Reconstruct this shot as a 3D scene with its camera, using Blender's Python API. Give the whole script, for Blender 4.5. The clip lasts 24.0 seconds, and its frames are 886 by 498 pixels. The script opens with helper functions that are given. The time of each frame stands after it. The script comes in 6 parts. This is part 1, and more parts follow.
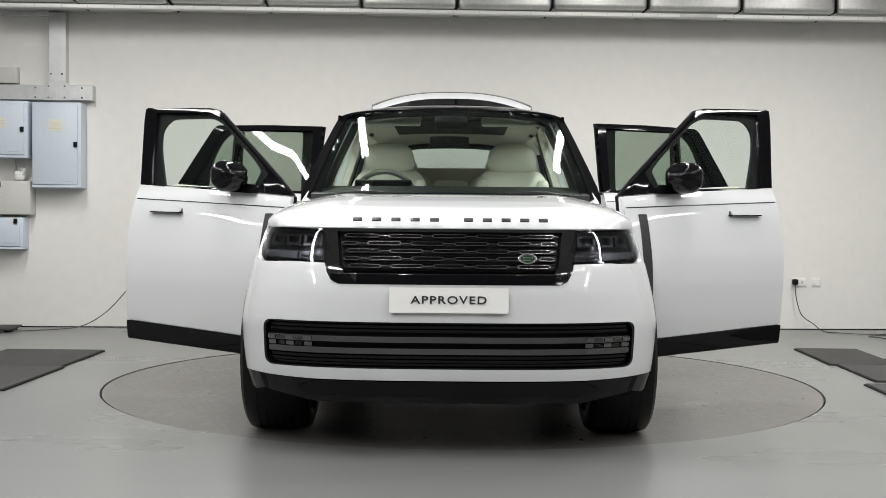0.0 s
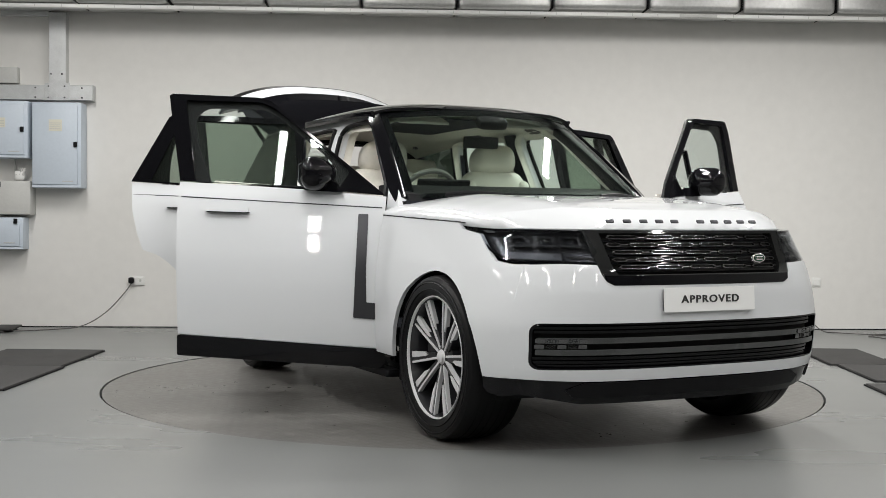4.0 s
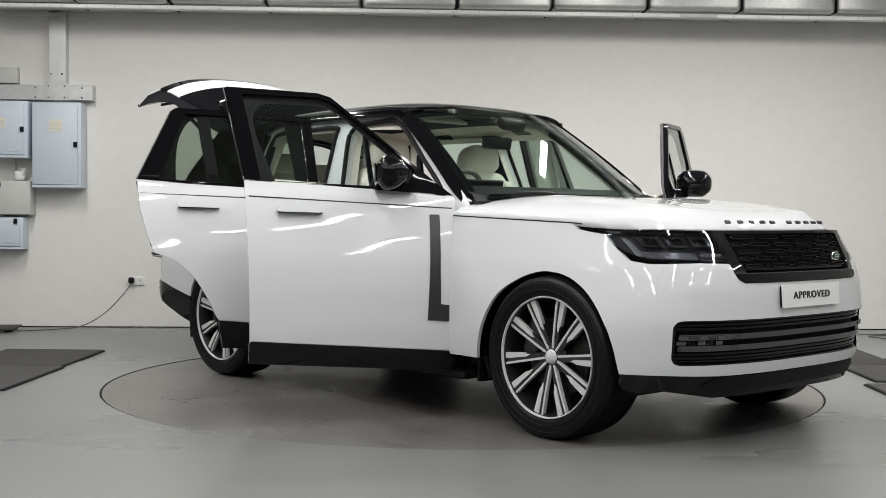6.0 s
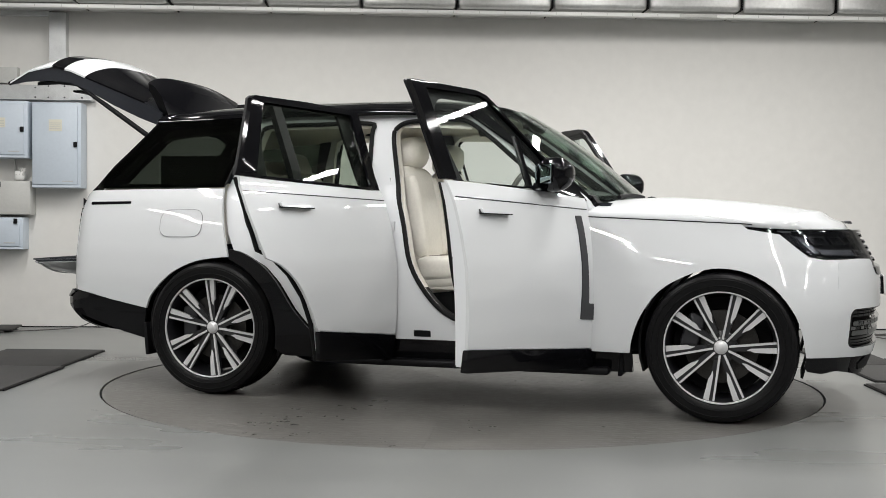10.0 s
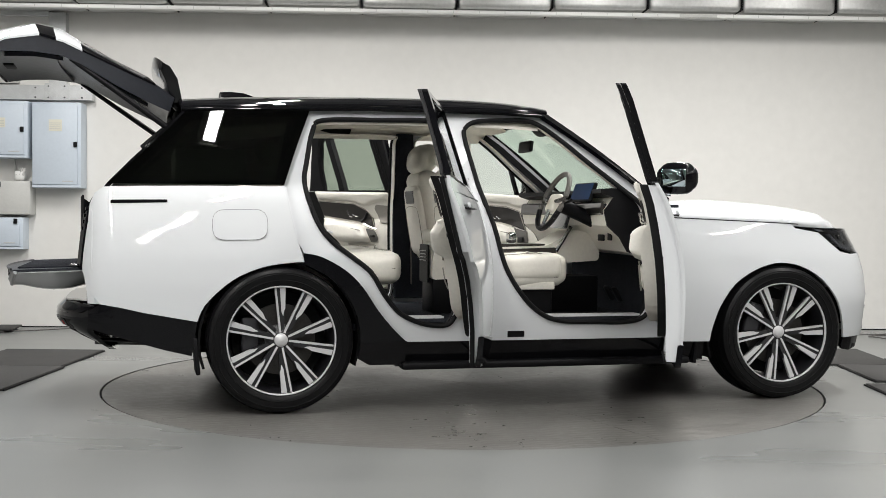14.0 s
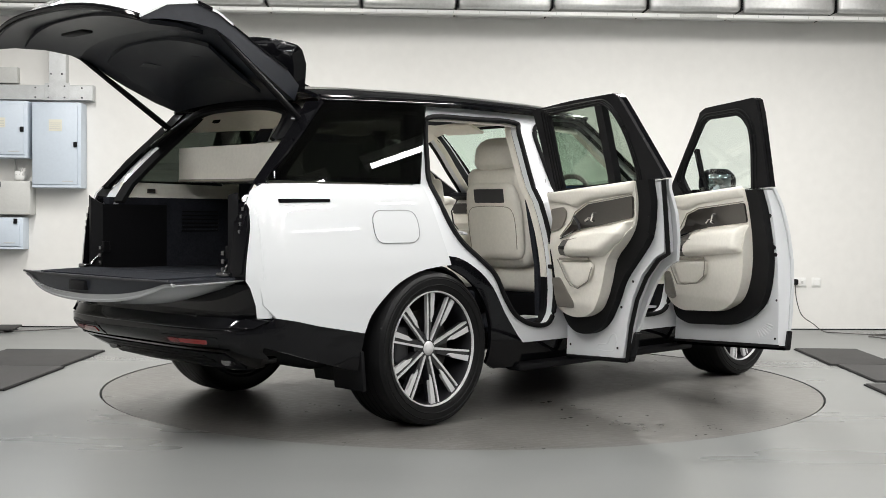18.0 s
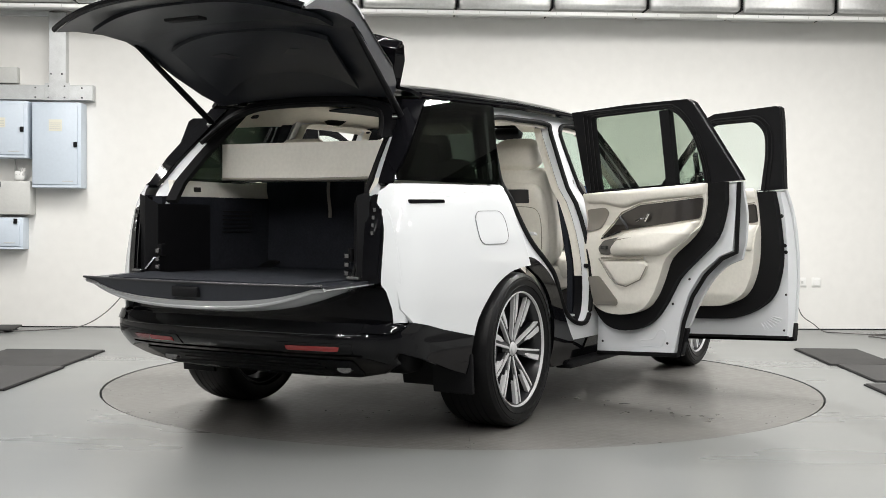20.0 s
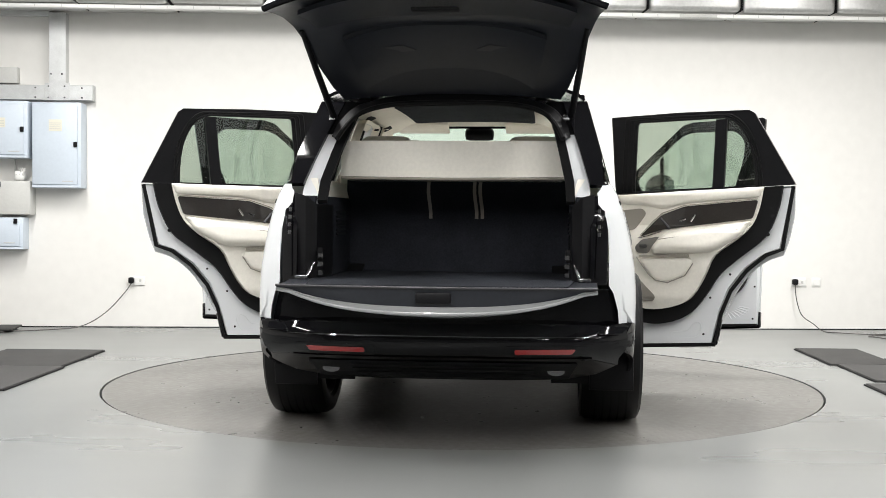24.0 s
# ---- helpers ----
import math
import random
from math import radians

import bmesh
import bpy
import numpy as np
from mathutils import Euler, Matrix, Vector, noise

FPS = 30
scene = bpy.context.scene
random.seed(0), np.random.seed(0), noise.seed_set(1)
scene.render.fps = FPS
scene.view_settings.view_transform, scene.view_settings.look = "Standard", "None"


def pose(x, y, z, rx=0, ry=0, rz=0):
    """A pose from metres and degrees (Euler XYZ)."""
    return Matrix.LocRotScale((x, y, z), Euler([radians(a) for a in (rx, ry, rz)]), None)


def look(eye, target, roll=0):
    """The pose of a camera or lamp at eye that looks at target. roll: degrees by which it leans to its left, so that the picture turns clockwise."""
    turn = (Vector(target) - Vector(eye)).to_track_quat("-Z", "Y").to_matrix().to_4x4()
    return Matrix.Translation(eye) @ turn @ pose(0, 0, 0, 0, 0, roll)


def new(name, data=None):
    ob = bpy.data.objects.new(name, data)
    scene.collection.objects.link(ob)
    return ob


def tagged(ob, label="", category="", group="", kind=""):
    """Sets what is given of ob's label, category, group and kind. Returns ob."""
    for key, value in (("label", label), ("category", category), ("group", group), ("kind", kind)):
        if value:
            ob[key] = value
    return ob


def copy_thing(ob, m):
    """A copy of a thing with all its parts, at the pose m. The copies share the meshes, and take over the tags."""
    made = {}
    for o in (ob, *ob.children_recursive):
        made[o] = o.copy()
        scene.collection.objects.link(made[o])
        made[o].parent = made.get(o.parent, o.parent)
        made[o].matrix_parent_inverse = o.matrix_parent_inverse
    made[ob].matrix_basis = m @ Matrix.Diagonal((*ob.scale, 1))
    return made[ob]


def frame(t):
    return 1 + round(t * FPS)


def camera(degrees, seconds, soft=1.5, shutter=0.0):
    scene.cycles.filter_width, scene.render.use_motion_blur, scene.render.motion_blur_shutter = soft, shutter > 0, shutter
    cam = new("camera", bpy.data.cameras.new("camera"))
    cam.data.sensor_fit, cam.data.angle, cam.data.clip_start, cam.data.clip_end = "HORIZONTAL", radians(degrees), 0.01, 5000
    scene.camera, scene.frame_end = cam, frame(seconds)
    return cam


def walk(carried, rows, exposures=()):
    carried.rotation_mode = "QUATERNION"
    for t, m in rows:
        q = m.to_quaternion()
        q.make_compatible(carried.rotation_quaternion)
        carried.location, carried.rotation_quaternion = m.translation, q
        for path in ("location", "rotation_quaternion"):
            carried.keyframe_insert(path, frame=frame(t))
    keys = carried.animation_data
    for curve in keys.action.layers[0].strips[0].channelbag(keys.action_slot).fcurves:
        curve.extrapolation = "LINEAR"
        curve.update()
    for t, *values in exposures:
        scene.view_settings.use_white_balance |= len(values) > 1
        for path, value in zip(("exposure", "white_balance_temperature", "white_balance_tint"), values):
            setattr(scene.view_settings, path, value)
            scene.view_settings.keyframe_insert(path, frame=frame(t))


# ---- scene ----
# camera on a tripod beside the turntable
EYE = (0.0, -7.711, 1.0754)
cam = camera(41.04, 24.0, soft=0.75)
view = look(EYE, (-0.1616, 2.284, 0.8045), 0.454)
walk(cam, [(0, view), (24, view)],
     exposures=[(0, 0.0), (1, -0.03), (5, -0.17), (10, -0.05), (14, 0.14), (18, 0.35), (22, 0.60), (24, 0.68)])

# turntable angle, degrees, second by second
TURN = [(0, -89.5), (0.5, -87.5), (1, -84.8), (1.5, -81.4), (2, -77.5), (2.5, -73.6), (3.5, -65.9), (4.5, -58.2), (6, -46.6), (8, -31.15), (10, -15.7), (12, -0.3), (13, 7.45), (14, 15.2), (15, 23.2),
        (16, 31.1), (17, 38.9), (18, 46.6), (18.5, 50.5), (19.5, 58.3), (20.5, 65.6), (21, 68.95), (21.5, 72.25), (22, 75.5), (22.5, 78.6), (23, 81.35), (23.5, 83.75), (24, 85.9)]
YC = -0.078          # the car stands a little off the table's axis

# closed hall lit by ceiling strip lights; a dim even world stands for what leaks in
world = bpy.data.worlds.new("world")
scene.world = world
world.use_nodes = True
world.node_tree.nodes["Background"].inputs[0].default_value = (0.9, 0.95, 1.0, 1)
world.node_tree.nodes["Background"].inputs[1].default_value = 0.02


def strip_lamp(x, y, length, watts, z=3.42):
    data = bpy.data.lights.new("strip_light", "AREA")
    data.shape, data.size, data.size_y, data.energy = "RECTANGLE", 0.10, length, watts
    data.color = (1.0, 0.985, 0.96)
    ob = new("strip_light", data)
    ob.matrix_world = pose(x, y, z)
    return ob


LAMPS = [(x, y) for x in (-3.0, -0.85) for y in (-7.9, -5.75, -3.05)]
LAMPS += [(x, y) for x in (-3.5, -1.35) for y in (-1.1, 0.95)]
LAMPS += [(x, y) for x in (1.5, 3.6) for y in (-7.4, -5.2, -3.1, -1.1, 0.95)]
LAMPS += [(x, y) for x in (-5.7, 5.8) for y in (-6.6, -3.4)]
for lx, ly in LAMPS:
    watts = 74 * (1 + 0.06 * lx) if ly > 0 else 33 if ly > -2 else 30 if lx > 1 else 45
    strip_lamp(lx, ly, 1.5, 24 if abs(lx) > 5 else watts)
# ---------------------------------------------------------------- materials
def node(t, kind, **inputs):
    n = t.nodes.new(kind)
    for k, v in inputs.items():
        n.inputs[k.replace("_", " ")].default_value = v
    return n


def mat(name, color, rough=0.5, metal=0.0, coat=0.0, grain=0.0, grain_size=400.0, stain=0.0, stain_size=3.0, spec=0.5, rough_var=0.0):
    """Principled surface with fine bump and two scales of tone."""
    m = bpy.data.materials.new(name)
    m.use_nodes = True
    t = m.node_tree
    b = t.nodes["Principled BSDF"]
    b.inputs["Roughness"].default_value = rough
    b.inputs["Metallic"].default_value = metal
    b.inputs["Coat Weight"].default_value = coat
    b.inputs["Coat Roughness"].default_value = 0.03
    b.inputs["Specular IOR Level"].default_value = spec
    b.inputs["Base Color"].default_value = (*color, 1)
    co = node(t, "ShaderNodeTexCoord")
    if stain:
        big = node(t, "ShaderNodeTexNoise", Scale=stain_size, Detail=6.0, Roughness=0.6)
        fine = node(t, "ShaderNodeTexNoise", Scale=stain_size * 14, Detail=4.0)
        add = node(t, "ShaderNodeMath"); add.operation = "ADD"
        ramp = node(t, "ShaderNodeMapRange", From_Min=0.7, From_Max=1.3, To_Min=1 - stain, To_Max=1 + stain)
        mix = node(t, "ShaderNodeVectorMath"); mix.operation = "SCALE"
        mix.inputs[0].default_value = color
        for n in (big, fine):
            t.links.new(co.outputs["Object"], n.inputs["Vector"])
        t.links.new(big.outputs[0], add.inputs[0])
        t.links.new(fine.outputs[0], add.inputs[1])
        t.links.new(add.outputs[0], ramp.inputs["Value"])
        t.links.new(ramp.outputs[0], mix.inputs["Scale"])
        t.links.new(mix.outputs[0], b.inputs["Base Color"])
        if rough_var:
            rr = node(t, "ShaderNodeMapRange", From_Min=0.7, From_Max=1.3, To_Min=rough - rough_var, To_Max=rough + rough_var)
            t.links.new(add.outputs[0], rr.inputs["Value"])
            t.links.new(rr.outputs[0], b.inputs["Roughness"])
    if grain:
        g = node(t, "ShaderNodeTexNoise", Scale=grain_size, Detail=3.0)
        bump = node(t, "ShaderNodeBump", Strength=grain, Distance=0.002)
        t.links.new(co.outputs["Object"], g.inputs["Vector"])
        t.links.new(g.outputs[0], bump.inputs["Height"])
        t.links.new(bump.outputs[0], b.inputs["Normal"])
    return m


def glass_mat(name, tint, gloss=1.0):
    """Thin sheet glass: tinted see-through with a Fresnel mirror on it."""
    m = bpy.data.materials.new(name)
    m.use_nodes = True
    t = m.node_tree
    t.nodes.remove(t.nodes["Principled BSDF"])
    tr = node(t, "ShaderNodeBsdfTransparent", Color=(*tint, 1))
    gl = node(t, "ShaderNodeBsdfGlossy", Color=(gloss, gloss, gloss, 1), Roughness=0.0)
    lw = node(t, "ShaderNodeLayerWeight", Blend=0.5)
    pw = node(t, "ShaderNodeMath"); pw.operation = "POWER"; pw.inputs[1].default_value = 5.0
    fr = node(t, "ShaderNodeMath"); fr.operation = "MULTIPLY_ADD"; fr.inputs[1].default_value = 0.9; fr.inputs[2].default_value = 0.035
    t.links.new(lw.outputs["Facing"], pw.inputs[0])
    t.links.new(pw.outputs[0], fr.inputs[0])
    mx = node(t, "ShaderNodeMixShader")
    t.links.new(fr.outputs[0], mx.inputs[0])
    t.links.new(tr.outputs[0], mx.inputs[1])
    t.links.new(gl.outputs[0], mx.inputs[2])
    t.links.new(mx.outputs[0], t.nodes["Material Output"].inputs[0])
    return m


WHITE = mat("white_car_paint", (0.635, 0.65, 0.665), 0.55, coat=1.0, spec=0.1)
WHITE_IN = mat("white_inner_paint", (0.70, 0.715, 0.735), 0.38, coat=0.5, grain=0.03)
BLACK = mat("gloss_black_paint", (0.004, 0.004, 0.005), 0.05, coat=0.0, spec=0.25, grain=0.01)
SATIN = mat("satin_black_plastic", (0.0055, 0.0055, 0.0065), 0.5, spec=0.16, grain=0.15, stain=0.15, stain_size=5)
RUBBER = mat("black_rubber", (0.007, 0.007, 0.0075), 0.6, spec=0.15, grain=0.1)
TYRE = mat("tyre_rubber", (0.006, 0.006, 0.0065), 0.36, spec=0.16, grain=0.12, grain_size=220, stain=0.25, stain_size=6)
ALLOY = mat("turned_alloy", (0.66, 0.66, 0.67), 0.36, metal=0.25, grain=0.05, grain_size=700)
DARK_ALLOY = mat("dark_painted_alloy", (0.013, 0.013, 0.015), 0.3, coat=0.3, grain=0.03)
DISC = mat("brake_steel", (0.06, 0.057, 0.054), 0.5, metal=0.8, stain=0.2, stain_size=10)
CHROME = mat("dark_chrome", (0.19, 0.19, 0.195), 0.22, metal=1.0)
BRIGHT = mat("bright_chrome", (0.75, 0.75, 0.76), 0.12, metal=1.0)
GREY_TRIM = mat("graphite_trim", (0.055, 0.055, 0.06), 0.38, metal=0.6, grain=0.05)
CREAM = mat("cream_leather", (0.80, 0.77, 0.70), 0.46, grain=0.25, grain_size=260, stain=0.05, stain_size=4)
CREAM_CLOTH = mat("cream_headlining", (0.78, 0.745, 0.675), 0.85, grain=0.4, grain_size=700, stain=0.05)
WHEEL_GRIP = mat("grey_leather", (0.13, 0.125, 0.115), 0.45, grain=0.25, grain_size=300)
SILVER = mat("silver_lamp_guide", (0.24, 0.245, 0.255), 0.25, metal=0.6)
LAMP_GREY = mat("grey_lamp_reflector", (0.09, 0.092, 0.098), 0.25, metal=0.7)
BAR = mat("smoked_gloss_bar", (0.14, 0.143, 0.145), 0.07, metal=0.95)
CABLE = mat("grey_cable_sheath", (0.085, 0.08, 0.076), 0.5)
BLUE_SCREEN = mat("navy_display", (0.020, 0.055, 0.15), 0.5, spec=0.15)
PIPE = mat("seam_shadow_thread", (0.28, 0.26, 0.22), 0.7, grain=0.2)
CARPET = mat("black_carpet", (0.023, 0.025, 0.031), 0.95, grain=0.9, grain_size=900, stain=0.25, stain_size=8, spec=0.1)
WOOD = mat("dark_wood_veneer", (0.016, 0.013, 0.011), 0.3, coat=0.5, stain=0.4, stain_size=9)
SPEAKER = mat("perforated_speaker_metal", (0.30, 0.28, 0.25), 0.45, metal=0.4, grain=0.7, grain_size=900)
GLASS = glass_mat("clear_laminated_glass", (0.90, 0.94, 0.92))
SHIELD = glass_mat("green_tinted_windscreen", (0.80, 0.88, 0.83))
TINT = glass_mat("tinted_door_glass", (0.61, 0.665, 0.61))
PRIVACY = glass_mat("privacy_glass", (0.20, 0.22, 0.20))
LENS = glass_mat("clear_lamp_lens", (0.80, 0.81, 0.83))
MIRROR = mat("mirror_glass", (0.36, 0.42, 0.44), 0.02, metal=1.0)
RED = mat("red_reflector", (0.27, 0.007, 0.009), 0.15, coat=1.0)
PLATE = mat("white_plate", (0.78, 0.78, 0.77), 0.4, grain=0.03)
INK = mat("black_print", (0.02, 0.02, 0.02), 0.5)
GREEN = mat("green_enamel", (0.012, 0.05, 0.028), 0.25, coat=0.5)
SCREEN = mat("dark_screen", (0.008, 0.011, 0.022), 0.08, coat=1.0)
WALLP = mat("white_wall_paint", (0.72, 0.71, 0.684), 0.75, grain=0.08, grain_size=60, stain=0.03, stain_size=0.7)
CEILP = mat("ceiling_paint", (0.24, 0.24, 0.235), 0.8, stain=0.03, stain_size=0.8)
CAB = mat("grey_blue_cabinet_steel", (0.54, 0.60, 0.67), 0.45, grain=0.08, stain=0.03, stain_size=3)
CAB2 = mat("light_grey_steel", (0.52, 0.52, 0.50), 0.5, grain=0.08, stain=0.05, stain_size=3)
GALV = mat("galvanised_steel", (0.58, 0.59, 0.59), 0.42, metal=0.7, stain=0.12, stain_size=12, rough_var=0.08)
FOIL = mat("aluminium_foil_lagging", (0.56, 0.56, 0.55), 0.42, metal=0.75, grain=0.9, grain_size=9, stain=0.12, stain_size=2.5, rough_var=0.08)
MATR = mat("black_rubber_mat", (0.030, 0.029, 0.028), 0.7, grain=0.5, grain_size=150, stain=0.2, stain_size=4)
SOCKET = mat("white_plastic", (0.75, 0.75, 0.73), 0.4)
PAPER = mat("yellowed_label_paper", (0.68, 0.66, 0.56), 0.7)
LINING = mat("navy_black_lining", (0.018, 0.020, 0.026), 0.32, spec=0.4, grain=0.2, stain=0.15, stain_size=4)
EDGE_SHADE = mat("shaded_skin_edge", (0.36, 0.365, 0.375), 0.3, coat=0.5)
DARKWALL = mat("end_wall_tone", (0.28, 0.285, 0.29), 0.7, grain=0.25, grain_size=60, stain=0.05, stain_size=0.7)
PIT = mat("dark_pit", (0.01, 0.01, 0.01), 0.9)


def tread_plate():
    """Worn steel chequer plate: rows of raised lozenges under grey paint."""
    m = mat("painted_chequer_plate", (0.138, 0.133, 0.124), 0.36, metal=0.1, stain=0.30, stain_size=1.2, rough_var=0.10)
    t = m.node_tree
    co = node(t, "ShaderNodeTexCoord")
    hs = []
    for ang in (45, -45):
        mp = node(t, "ShaderNodeMapping")
        mp.inputs["Rotation"].default_value[2] = radians(ang)
        mp.inputs["Scale"].default_value = (9, 26, 1)
        vo = node(t, "ShaderNodeTexVoronoi", Scale=1.0, Randomness=0.0)
        rg = node(t, "ShaderNodeMapRange", From_Min=0.42, From_Max=0.30, To_Min=0.0, To_Max=1.0)
        t.links.new(co.outputs["Object"], mp.inputs[0])
        t.links.new(mp.outputs[0], vo.inputs["Vector"])
        t.links.new(vo.outputs["Distance"], rg.inputs["Value"])
        hs.append(rg)
    mx = node(t, "ShaderNodeMath"); mx.operation = "MAXIMUM"
    t.links.new(hs[0].outputs[0], mx.inputs[0])
    t.links.new(hs[1].outputs[0], mx.inputs[1])
    bump = node(t, "ShaderNodeBump", Strength=0.13, Distance=0.003)
    t.links.new(mx.outputs[0], bump.inputs["Height"])
    t.links.new(bump.outputs[0], t.nodes["Principled BSDF"].inputs["Normal"])
    return m


TREAD = tread_plate()


def resin_floor():
    """Smooth grey resin: broad soft streaks, fine dust and a slightly uneven sheen."""
    m = mat("grey_resin_floor", (0.168, 0.173, 0.169), 0.28)
    t = m.node_tree
    b = t.nodes["Principled BSDF"]
    co = node(t, "ShaderNodeTexCoord")
    mp = node(t, "ShaderNodeMapping")
    mp.inputs["Scale"].default_value = (0.45, 1.5, 1.0)
    big = node(t, "ShaderNodeTexNoise", Scale=0.9, Detail=3.0, Roughness=0.5)
    fine = node(t, "ShaderNodeTexNoise", Scale=420.0, Detail=1.0)
    t.links.new(co.outputs["Object"], mp.inputs[0])
    t.links.new(mp.outputs[0], big.inputs["Vector"])
    t.links.new(co.outputs["Object"], fine.inputs["Vector"])
    k1 = node(t, "ShaderNodeMapRange", From_Min=0.25, From_Max=0.75, To_Min=0.92, To_Max=1.08)
    k2 = node(t, "ShaderNodeMapRange", From_Min=0.2, From_Max=0.8, To_Min=0.95, To_Max=1.05)
    mul = node(t, "ShaderNodeMath"); mul.operation = "MULTIPLY"
    sc = node(t, "ShaderNodeVectorMath"); sc.operation = "SCALE"
    sc.inputs[0].default_value = (0.168, 0.173, 0.169)
    rr = node(t, "ShaderNodeMapRange", From_Min=0.25, From_Max=0.75, To_Min=0.25, To_Max=0.33)
    t.links.new(big.outputs[0], k1.inputs["Value"])
    t.links.new(fine.outputs[0], k2.inputs["Value"])
    t.links.new(k1.outputs[0], mul.inputs[0])
    t.links.new(k2.outputs[0], mul.inputs[1])
    t.links.new(mul.outputs[0], sc.inputs["Scale"])
    t.links.new(sc.outputs[0], b.inputs["Base Color"])
    t.links.new(big.outputs[0], rr.inputs["Value"])
    t.links.new(rr.outputs[0], b.inputs["Roughness"])
    return m


FLOORP = resin_floor()
# ---------------------------------------------------------------- mesh tools
from mathutils.geometry import tessellate_polygon


def empty(name, m=None):
    ob = new(name)
    ob.empty_display_size = 0.2
    if m is not None:
        ob.matrix_basis = m
    return ob


def part(name, bm, material, parent=None, label="", crease=32):
    """Links a bmesh as one mesh object under a thing or a part."""
    bmesh.ops.recalc_face_normals(bm, faces=bm.faces)
    me = bpy.data.meshes.new(name)
    bm.to_mesh(me)
    bm.free()
    me.materials.append(material)
    me.shade_smooth()
    me.set_sharp_from_angle(angle=radians(crease))
    ob = new(name, me)
    if parent is not None:
        ob.parent = parent
    if label:
        ob["label"] = label
    return ob


def structure(ob, label, category):
    return tagged(ob, label, category, "", "structure")


def box(bm, lo, hi, bevel=0.0, seg=2, m=None):
    vs = [bm.verts.new((x, y, z)) for x in (lo[0], hi[0]) for y in (lo[1], hi[1]) for z in (lo[2], hi[2])]
    fs = [bm.faces.new([vs[i] for i in q]) for q in ((0, 1, 3, 2), (4, 6, 7, 5), (0, 4, 5, 1), (2, 3, 7, 6), (0, 2, 6, 4), (1, 5, 7, 3))]
    if m is not None:
        bmesh.ops.transform(bm, matrix=m, verts=vs)
    if bevel:
        es = {e for f in fs for e in f.edges}
        bmesh.ops.bevel(bm, geom=list(es), offset=bevel, segments=seg, profile=0.5, affect="EDGES", clamp_overlap=True)


def boxed(lo, hi, bevel=0.0, seg=2, m=None):
    bm = bmesh.new()
    box(bm, lo, hi, bevel, seg, m)
    return bm


def cushion(c, size, r, m=None, n=7, bulge=0.0, squash=None, bm=None):
    """A soft block: rounded corners of radius r, faces swelling by bulge. squash(p) reshapes the points."""
    bm = bm or bmesh.new()
    h = Vector(size) / 2
    keep = {}

    def vert(q):
        k = tuple(round(a, 5) for a in q)
        if k not in keep:
            p = Vector([a * b for a, b in zip(q, h)])
            core = Vector([max(-(b - r), min(b - r, a)) for a, b in zip(p, h)])
            d = p - core
            p = core + (d.normalized() * r if d.length > 1e-6 else d)
            if bulge:
                s = [(1 - a * a) for a in q]
                p += Vector([a * bulge * s[(i + 1) % 3] * s[(i + 2) % 3] for i, a in enumerate(q)])
            if squash:
                p = Vector(squash(p))
            p = p + Vector(c)
            keep[k] = bm.verts.new(m @ p if m is not None else p)
        return keep[k]
    g = [-math.cos(math.pi * i / n) * 0.35 + (2 * i / n - 1) * 0.65 for i in range(n + 1)]
    for ax in range(3):
        for s in (-1, 1):
            for i in range(n):
                for j in range(n):
                    quad = []
                    for a, b in ((i, j), (i + 1, j), (i + 1, j + 1), (i, j + 1)):
                        q = [0, 0, 0]
                        q[ax], q[(ax + 1) % 3], q[(ax + 2) % 3] = s, g[a], g[b]
                        quad.append(vert(q))
                    bm.faces.new(quad if s > 0 else quad[::-1])
    return bm


def tube(path, r, n=8, closed=False, bm=None, flat=1.0):
    """A round bar along a path of points."""
    bm = bm or bmesh.new()
    ps = [Vector(p) for p in path]
    rings = []
    k = len(ps)
    for i, p in enumerate(ps):
        a = ps[(i - 1) % k] if (closed or i) else p
        b = ps[(i + 1) % k] if (closed or i < k - 1) else p
        d = (b - a).normalized()
        up = Vector((0, 0, 1)) if abs(d.z) < 0.9 else Vector((1, 0, 0))
        u = d.cross(up).normalized()
        v = u.cross(d)
        rr = r[i] if isinstance(r, (list, tuple)) else r
        rings.append([bm.verts.new(p + u * math.cos(2 * math.pi * j / n) * rr + v * math.sin(2 * math.pi * j / n) * rr * flat) for j in range(n)])
    for i in range(k if closed else k - 1):
        a, b = rings[i], rings[(i + 1) % k]
        for j in range(n):
            bm.faces.new((a[j], a[(j + 1) % n], b[(j + 1) % n], b[j]))
    if not closed:
        bm.faces.new(rings[0][::-1])
        bm.faces.new(rings[-1])
    return bm


def lathe(profile, n=48, axis="y", bm=None, c=(0, 0, 0), a0=0.0):
    """Turns (radius, along) points round an axis; a closed profile makes a solid ring."""
    bm = bm or bmesh.new()
    rings = []
    for i in range(n):
        a = 2 * math.pi * i / n + a0
        ring = []
        for r, h in profile:
            p = {"y": (r * math.cos(a), h, r * math.sin(a)), "z": (r * math.cos(a), r * math.sin(a), h), "x": (h, r * math.cos(a), r * math.sin(a))}[axis]
            ring.append(bm.verts.new(Vector(p) + Vector(c)))
        rings.append(ring)
    k = len(profile)
    for i in range(n):
        a, b = rings[i], rings[(i + 1) % n]
        for j in range(k):
            bm.faces.new((a[j], a[(j + 1) % k], b[(j + 1) % k], b[j]))
    return bm


def disc(c, r, depth, axis="y", n=24, bm=None, bevel=0.0):
    b = min(bevel, depth / 2)
    return lathe([(0.0005, 0), (r - b, 0), (r, b), (r, depth - b), (r - b, depth), (0.0005, depth)], n, axis, bm, c)


